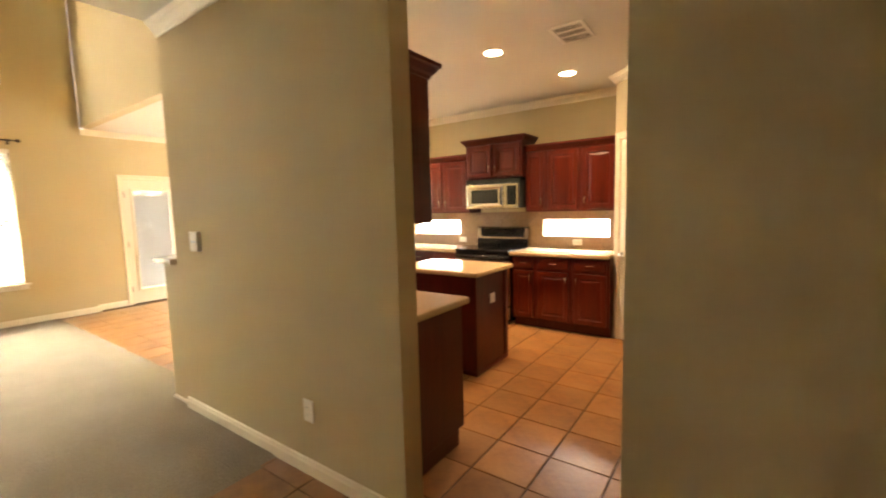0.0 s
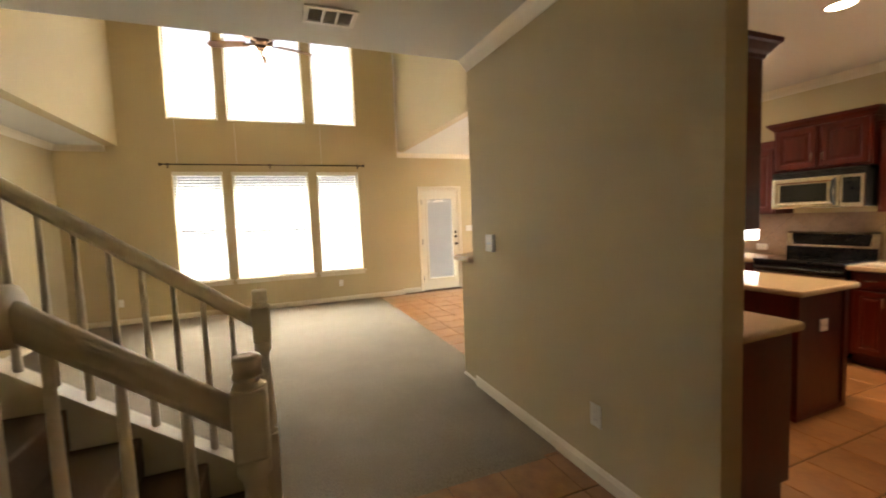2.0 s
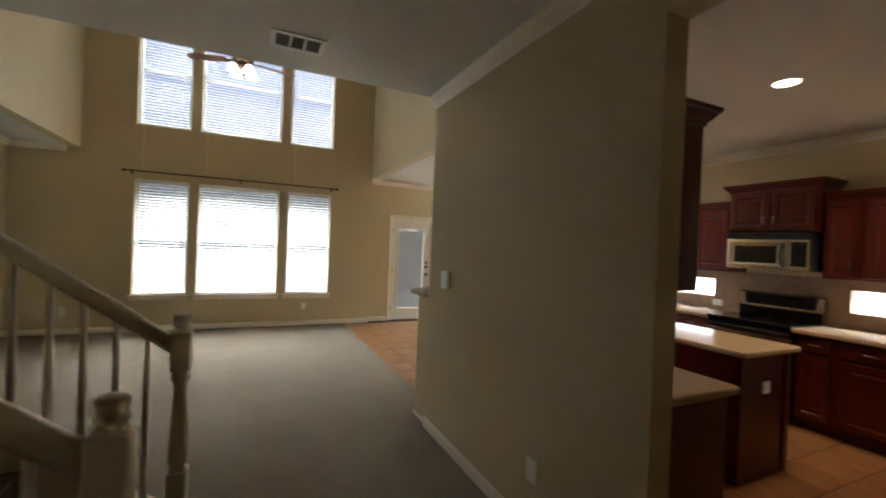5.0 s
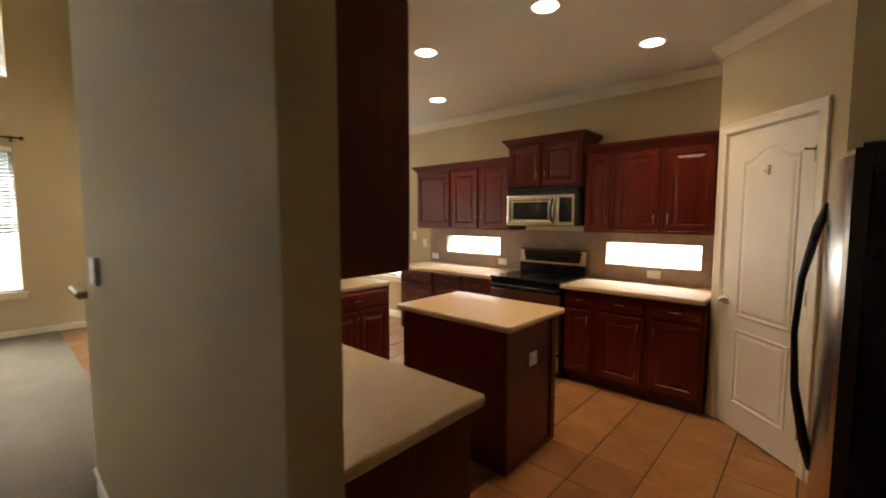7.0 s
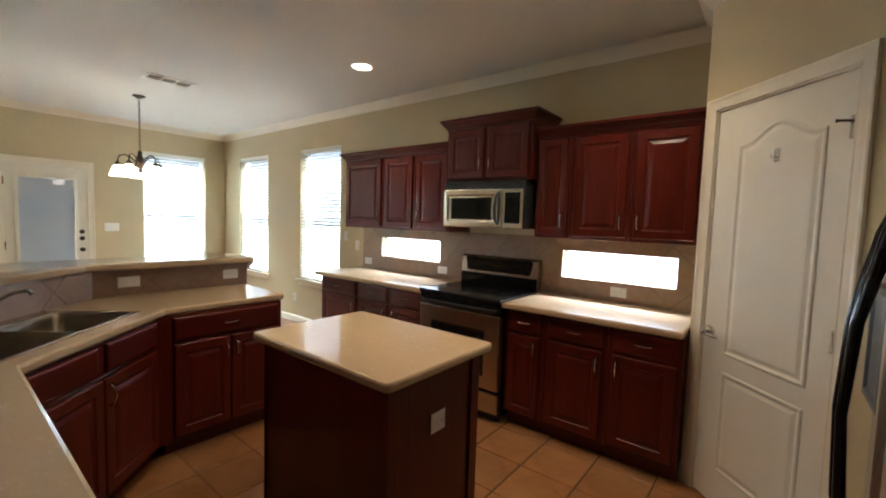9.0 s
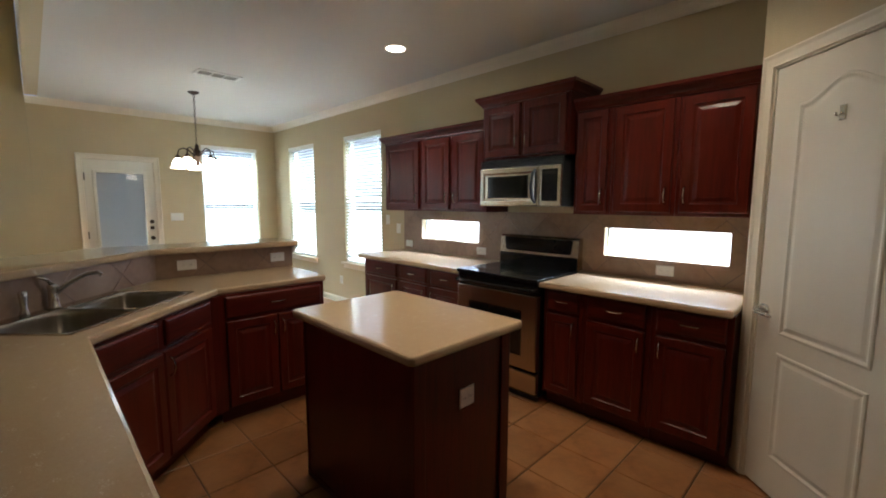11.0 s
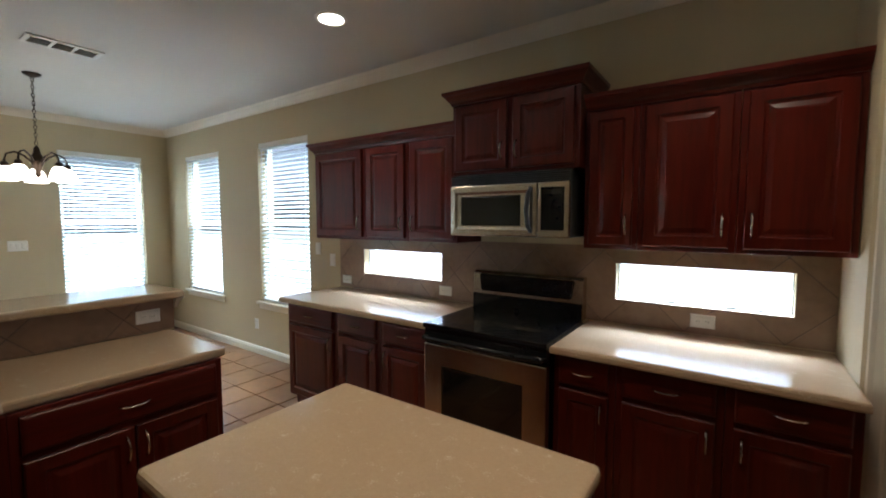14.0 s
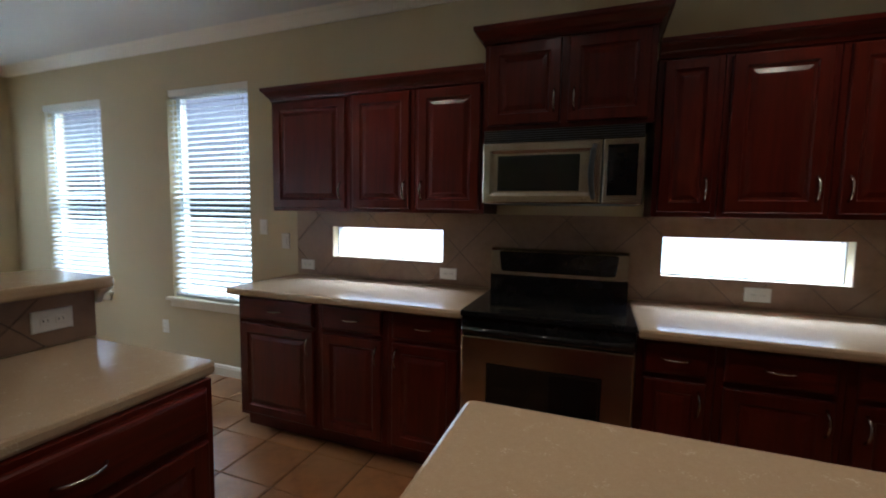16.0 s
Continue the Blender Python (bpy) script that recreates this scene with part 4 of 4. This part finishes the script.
def vent(x, y, lx, ly, n, label):
    v = thing("ceiling_vent", label, "vent", pose(x, y, H), "ceiling vents")
    a, b = lx / 2, ly / 2
    part("backing", boxes((-a + 0.01, a - 0.01, -b + 0.01, b - 0.01, -0.003, -0.001)), GREY, v)
    part("frame", boxes((-a, -a + 0.03, -b, b, -0.012, -0.001), (a - 0.03, a, -b, b, -0.012, -0.001), (-a + 0.03, a - 0.03, -b, -b + 0.03, -0.012, -0.001), (-a + 0.03, a - 0.03, b - 0.03, b, -0.012, -0.001), bev=0.002), VENTW, v)
    along_x = lx > ly
    long = max(lx, ly) - 0.06
    for i in range(1, 3):
        o = -long / 2 + long * i / 3
        part("divider", boxes((o - 0.008, o + 0.008, -b + 0.03, b - 0.03, -0.011, -0.003) if along_x else (-a + 0.03, a - 0.03, o - 0.008, o + 0.008, -0.011, -0.003)), VENTW, v)
    for i in range(n):
        o = (-(a if not along_x else b) + 0.035) + (2 * (a if not along_x else b) - 0.07) * (i + 0.5) / n
        bm = bmesh.new()
        q = [(o - 0.006, -0.004), (o + 0.004, -0.011), (o + 0.0055, -0.010), (o - 0.0045, -0.0032)]
        loft(bm, [[(e, p, z) if along_x else (p, e, z) for p, z in q] for e in (-long / 2, long / 2)])
        part("slat", bm, VENTW, v)


vent(-0.80, 3.55, 0.26, 0.36, 9, "white ceiling vent near the pantry")
vent(-5.15, 3.73, 0.20, 0.42, 7, "white ceiling vent over the breakfast nook")
vent(-2.59, 0.44, 0.225, 0.32, 7, "white ceiling vent in the hall")

# chandelier over the breakfast nook
ch = thing("chandelier", "bronze chandelier with five frosted bell shades", "chandelier", pose(-6.09, 3.735, H))
part("canopy", turned(bmesh.new(), [(0.062, -0.001), (0.06, -0.012), (0.03, -0.028), (0.008, -0.035)], 0, 0, 20), BRONZE, ch, "", True)
chain = bmesh.new()
for i in range(17):
    z = -0.05 - i * 0.033
    pts = [((0.010 * math.cos(q) if i % 2 else 0), (0 if i % 2 else 0.010 * math.cos(q)), z + 0.021 * math.sin(q)) for q in [2 * math.pi * j / 8 for j in range(9)]]
    tube(chain, pts, 0.0028, 5)
part("chain", chain, BRONZE, ch)
part("stem", turned(bmesh.new(), [(0.006, -0.60), (0.02, -0.62), (0.024, -0.66), (0.042, -0.70), (0.046, -0.74), (0.03, -0.79), (0.018, -0.82), (0.024, -0.84), (0.008, -0.87)], 0, 0, 16), BRONZE, ch, "", True)
for i in range(5):
    q = 2 * math.pi * i / 5 + 0.5
    c, s = math.cos(q), math.sin(q)
    arm = part("arm", tube(bmesh.new(), [(c * r, s * r, z) for r, z in ((0.03, -0.75), (0.08, -0.69), (0.14, -0.66), (0.19, -0.68), (0.205, -0.73), (0.205, -0.76))], 0.008, 8), BRONZE, ch, "", True)
    part("socket", turned(bmesh.new(), [(0.012, -0.74), (0.026, -0.755), (0.028, -0.785), (0.02, -0.79)], c * 0.205, s * 0.205, 12), BRONZE, arm, "", True)
    part("shade", turned(bmesh.new(), [(0.026, -0.782), (0.045, -0.80), (0.06, -0.84), (0.068, -0.875), (0.082, -0.90), (0.078, -0.90), (0.06, -0.865), (0.02, -0.80)], c * 0.205, s * 0.205, 18), FROST, arm, "frosted glass bell shade", True)

# ceiling fan in the living room
fn = thing("ceiling_fan", "walnut bladed ceiling fan with a lit glass lamp kit", "ceiling fan", pose(-6.0, 0.04, HI))
part("canopy", turned(bmesh.new(), [(0.08, -0.001), (0.075, -0.04), (0.02, -0.08)], 0, 0, 18), BRONZE, fn, "", True)
part("downrod", turned(bmesh.new(), [(0.014, -0.07), (0.014, -1.82)], 0, 0, 10), BRONZE, fn)
part("motor", turned(bmesh.new(), [(0.03, -1.70), (0.11, -1.73), (0.14, -1.77), (0.14, -1.84), (0.10, -1.88), (0.06, -1.90)], 0, 0, 24), BRONZE, fn, "", True)
for i in range(5):
    q = 2 * math.pi * i / 5 + 0.628
    m = pose(0, 0, -1.85, 10, 0, math.degrees(q))
    bm = boxes((0.10, 0.24, -0.02, 0.02, -0.012, -0.004))
    bm.transform(m)
    arm = part("blade_arm", bm, BRONZE, fn)
    bm = prism([(0.20, -0.055), (0.62, -0.075), (0.68, -0.05), (0.69, 0.0), (0.68, 0.05), (0.62, 0.075), (0.20, 0.055)], -0.003, 0.006)
    bm.transform(m)
    part("blade", bm, BLADE, fn, "walnut fan blade")
part("lamp_bowl", turned(bmesh.new(), [(0.05, -1.90), (0.09, -1.92), (0.06, -1.95)], 0, 0, 20), BRONZE, fn, "", True)
for i in range(4):
    q = math.pi / 2 * i + 0.6
    x, y = 0.135 * math.cos(q), 0.135 * math.sin(q)
    part("shade", turned(bmesh.new(), [(0.02, -1.93), (0.04, -1.95), (0.055, -1.99), (0.07, -2.03), (0.05, -2.02)], x, y, 16), FROST, fn, "frosted glass shade", True)

for ob in fn.children:
    if ob.name.split('.')[0] not in ('canopy', 'downrod'):
        ob.location.z = 0.12

# curtain rod over the living room windows
rod = thing("curtain_rod", "dark bronze curtain rod over the living room windows", "curtain rod", pose(-7.58, 0.03, 2.485))
part("pole", tube(bmesh.new(), [(0, -1.58, 0), (0, 1.58, 0)], 0.011, 10), BRONZE, rod, "", True)
for y in (-1.59, 1.59):
    part("finial", loft(bmesh.new(), [[(r * math.cos(2 * math.pi * k / 12), y + o, r * math.sin(2 * math.pi * k / 12)) for k in range(12)] for r, o in ((0.012, -0.02), (0.026, -0.006), (0.026, 0.01), (0.008, 0.024))]), BRONZE, rod, "", True)
for y in (-1.5, 0.0, 1.5):
    part("bracket", boxes((-0.078, -0.070, y - 0.012, y + 0.012, -0.05, 0.03), (-0.072, 0.012, y - 0.006, y + 0.006, -0.022, -0.011)), BRONZE, rod)

# ---- staircase ----
RISE, RUN, N = 0.185, 0.25, 11
st = thing("staircase", "carpeted staircase with white painted stringers", "staircase", pose(0, 0, 0))
for i in range(N):
    y = -0.10 - i * RUN
    part("step", boxes((-2.06, -0.96 if i > 1 else -1.035, y - RUN - 0.0, y + 0.02, i * RISE if i else 0.0, (i + 1) * RISE), bev=0.012), STAIR_CARPET, st)
SL = RISE / RUN


def raked(x0, x1, y0, y1, lo, hi):
    """A solid between two sloping lines that climb towards -y; lo, hi: heights at y 0."""
    bm = bmesh.new()
    def z(h, y):
        return max(0.0, h - SL * y)
    return loft(bm, [[(x, y0, z(lo, y0)), (x, y1, z(lo, y1)), (x, y1, z(hi, y1)), (x, y0, z(hi, y0))] for x in (x0, x1)])


part("stringer", raked(-2.14, -2.065, -0.05, -2.85, -9, 0.138), TRIM, st, "white stringer on the open side")
part("stringer_cap", raked(-2.155, -2.05, -0.04, -2.85, 0.139, 0.178), TRIM, st)
part("stringer", raked(-1.03, -0.955, -0.05, -0.497, -9, 0.138), TRIM, st, "white stringer on the hall side")
part("stringer_cap", raked(-1.045, -0.94, -0.04, -0.497, 0.139, 0.178), TRIM, st)


def newel(x, y, top, label):
    n = thing("newel_post", label, "newel post", pose(x, y, 0), "newel posts")
    h = 0.042
    part("block", boxes((-h, h, -h, h, top - 0.262, top - 0.082), bev=0.008), TRIM, n)
    part("cap", turned(bmesh.new(), [(0.040, top - 0.082), (0.037, top - 0.076), (0.028, top - 0.072), (0.027, top - 0.062), (0.036, top - 0.056), (0.037, top - 0.048), (0.032, top - 0.044), (0.034, top - 0.022), (0.036, top - 0.012), (0.031, top - 0.003), (0.010, top)], 0, 0, 18), TRIM, n, "", True)
    part("shaft", turned(bmesh.new(), [(0.041, top - 0.263), (0.034, top - 0.272), (0.040, top - 0.282), (0.041, top - 0.305), (0.030, top - 0.318), (0.026, top - 0.345), (0.030, top - 0.40), (0.040, top - 0.62), (0.042, top - 0.68), (0.030, top - 0.71), (0.040, top - 0.73)], 0, 0, 18), TRIM, n, "", True)
    part("foot", boxes((-h, h, -h, h, 0, top - 0.73), bev=0.006), TRIM, n)


newel(-2.10, -0.058, 1.165, "white turned newel post at the open side of the stairs")
newel(-0.993, -0.052, 1.163, "white turned newel post at the hall side of the stairs")


def rail(x, y0, y1, h0, label, n, first, gap):
    r = thing("stair_railing", label, "railing", pose(x, 0, 0), "stair railings")
    prof = [(-0.022, -0.03), (0.022, -0.03), (0.026, -0.012), (0.031, 0.004), (0.026, 0.022), (0.010, 0.032), (-0.010, 0.032), (-0.026, 0.022), (-0.031, 0.004), (-0.026, -0.012)]
    part("handrail", loft(bmesh.new(), [[(px, y, h0 - SL * y + pz * 1.35) for px, pz in prof] for y in (y0, y1)]), TRIM, r, "white handrail", True)
    for i in range(n):
        y = first - i * gap
        if y < y1 + 0.03:
            break
        z0, z1 = 0.18 - SL * y, h0 - 0.040 - SL * y
        part("baluster", turned(bmesh.new(), [(0.017, z0), (0.017, z0 + 0.12), (0.013, z0 + 0.14), (0.016, z0 + 0.17), (0.0115, z1 - 0.05), (0.0115, z1 + 0.02)], 0, y, 10), TRIM, r, "", True)
    return r


rail(-2.10, -0.09, -2.85, 0.952, "white stair railing on the living room side", 25, -0.19, 0.1145)
r = rail(-0.993, -0.085, -0.497, 0.952, "white stair railing ending at the hall wall", 3, -0.19, 0.1225)
part("rosette", tube(bmesh.new(), [(0, -0.499, 0.952 + SL * 0.49), (0, -0.482, 0.952 + SL * 0.49), (0, -0.474, 0.952 + SL * 0.49)], [0.068, 0.068, 0.055], 20), TRIM, r, "white round rosette", True)

# ---- tiles last ----
def clip(poly, x0, x1, y0, y1):
    for axis, lim, sign in ((0, x0, 1), (0, x1, -1), (1, y0, 1), (1, y1, -1)):
        out = []
        for i in range(len(poly)):
            a, b = poly[i - 1], poly[i]
            da, db = sign * (a[axis] - lim), sign * (b[axis] - lim)
            if (da >= 0) != (db >= 0):
                t = da / (da - db)
                out.append((a[0] + t * (b[0] - a[0]), a[1] + t * (b[1] - a[1])))
            if db >= 0:
                out.append(b)
        poly = out
        if len(poly) < 3:
            return []
    return poly


def splash(nm, m, rects, u0, u1, v0, v1, size, ou, ov, label):
    """Tiles set on the point, on a face at y 0 that looks to -y; rects: the free fields (u, u, v, v)."""
    bed = new(nm, boxes_mesh(rects))
    bed.data.materials.append(SGROUT)
    bed.matrix_world = m
    tagged(bed, label, "backsplash", "", "structure")
    d = size / math.sqrt(2)
    g = (size - 0.005) / math.sqrt(2)
    n = int((u1 - u0) / d) + 3
    for i in range(-n, n):
        for j in range(-8, 9):
            cu, cv = ou + (i + (j % 2) * 0.0) * d + 0.0, ov + j * d
            if (i + j) % 2 or not (u0 - d < cu < u1 + d and v0 - d < cv < v1 + d):
                continue
            bm = bmesh.new()
            some = False
            for r in rects:
                poly = clip([(cu - g, cv), (cu, cv - g), (cu + g, cv), (cu, cv + g)], *r)
                if poly:
                    loft(bm, [[(u, -0.002, v) for u, v in poly], [(u, -0.007, v) for u, v in poly]])
                    some = True
            if some:
                part("tile", bm, SPLASH, bed)
            else:
                bm.free()
    return bed


def boxes_mesh(rects):
    bm = boxes(*[(a, b, -0.0035, -0.0005, c, d) for a, b, c, d in rects])
    me = bpy.data.meshes.new("splash_bed")
    bm.to_mesh(me)
    bm.free()
    return me


Z0, Z1, A, B = 0.9115, 1.374, 1.055, 1.27
splash("backsplash_range", pose(0, 5.4, 0), [(-4.195, -0.797, Z0, A), (-4.195, -3.885, A, B), (-3.04, -1.77, A, B), (-0.95, -0.797, A, B), (-4.195, -0.797, B, Z1)],
       -4.195, -0.797, Z0, Z1, 0.305, -4.0, 1.13, "tan stone tiles set diagonally with dark grout")
splash("backsplash_bar", turn_of(-3.817, 2.844, 0, 90), [(0.0, 0.985, Z0, 1.089)], 0.0, 0.985, Z0, 1.089, 0.305, 0.1, 1.0, "tan stone tiles set diagonally under the bar")
splash("backsplash_sink", turn_of(-2.703, 1.726, 0, 135), [(0.005, 1.575, Z0, 1.089)], 0.005, 1.575, Z0, 1.089, 0.305, 0.2, 1.0, "tan stone tiles set diagonally behind the sink")

PX, PY, GX, GY = 0.335, 0.327, -0.56, 4.745
hx, hy = (PX - 0.009) / 2, (PY - 0.005) / 2
tbm = bmesh.new()
box(tbm, -hx, hx, -hy, hy, -0.0044, 0.001)
bmesh.ops.bevel(tbm, geom=[e for e in tbm.edges if all(v.co.z > 0 for v in e.verts)], offset=0.003, segments=1, affect="EDGES")
tile_me = bpy.data.meshes.new("tile")
tbm.to_mesh(tile_me)
tbm.free()
tile_me.materials.append(TILE)
rest = bmesh.new()
near = 0
for i in range(-28, 9):
    for j in range(-17, 4):
        x, y = GX + (i + 0.5) * PX, GY + (j + 0.5) * PY
        kitchen = y > 1.6 and x < 0.75
        hall = x > -1.95 and y < 1.9 and y > -0.7
        nook = x < -3.0 and y > 1.83
        if not (kitchen and (x > -3.2 or nook) or hall) or y > 5.4 or x > 1.8:
            continue
        if x < -7.6 or (x + hx < -1.87 and y < 1.6):
            continue
        if x > -4.9 and near < 295 and not (x - hx < -1.89 and y < 1.75):
            near += 1
            ob = new("tile", tile_me)
            ob.parent = floor
            ob.location = (x, y, 0)
            ob.rotation_euler = (0, 0, random.choice((0, 1)) * math.pi)
        else:
            box(rest, max(x - hx, -1.893 if y < 1.6 else -9), x + hx, max(y - hy, 1.832 if x < -3.1 else -9), y + hy, -0.0044, 0.001)
tagged(part("tile_field", rest, TILE, floor, "more terracotta floor tiles"), kind="stuff")
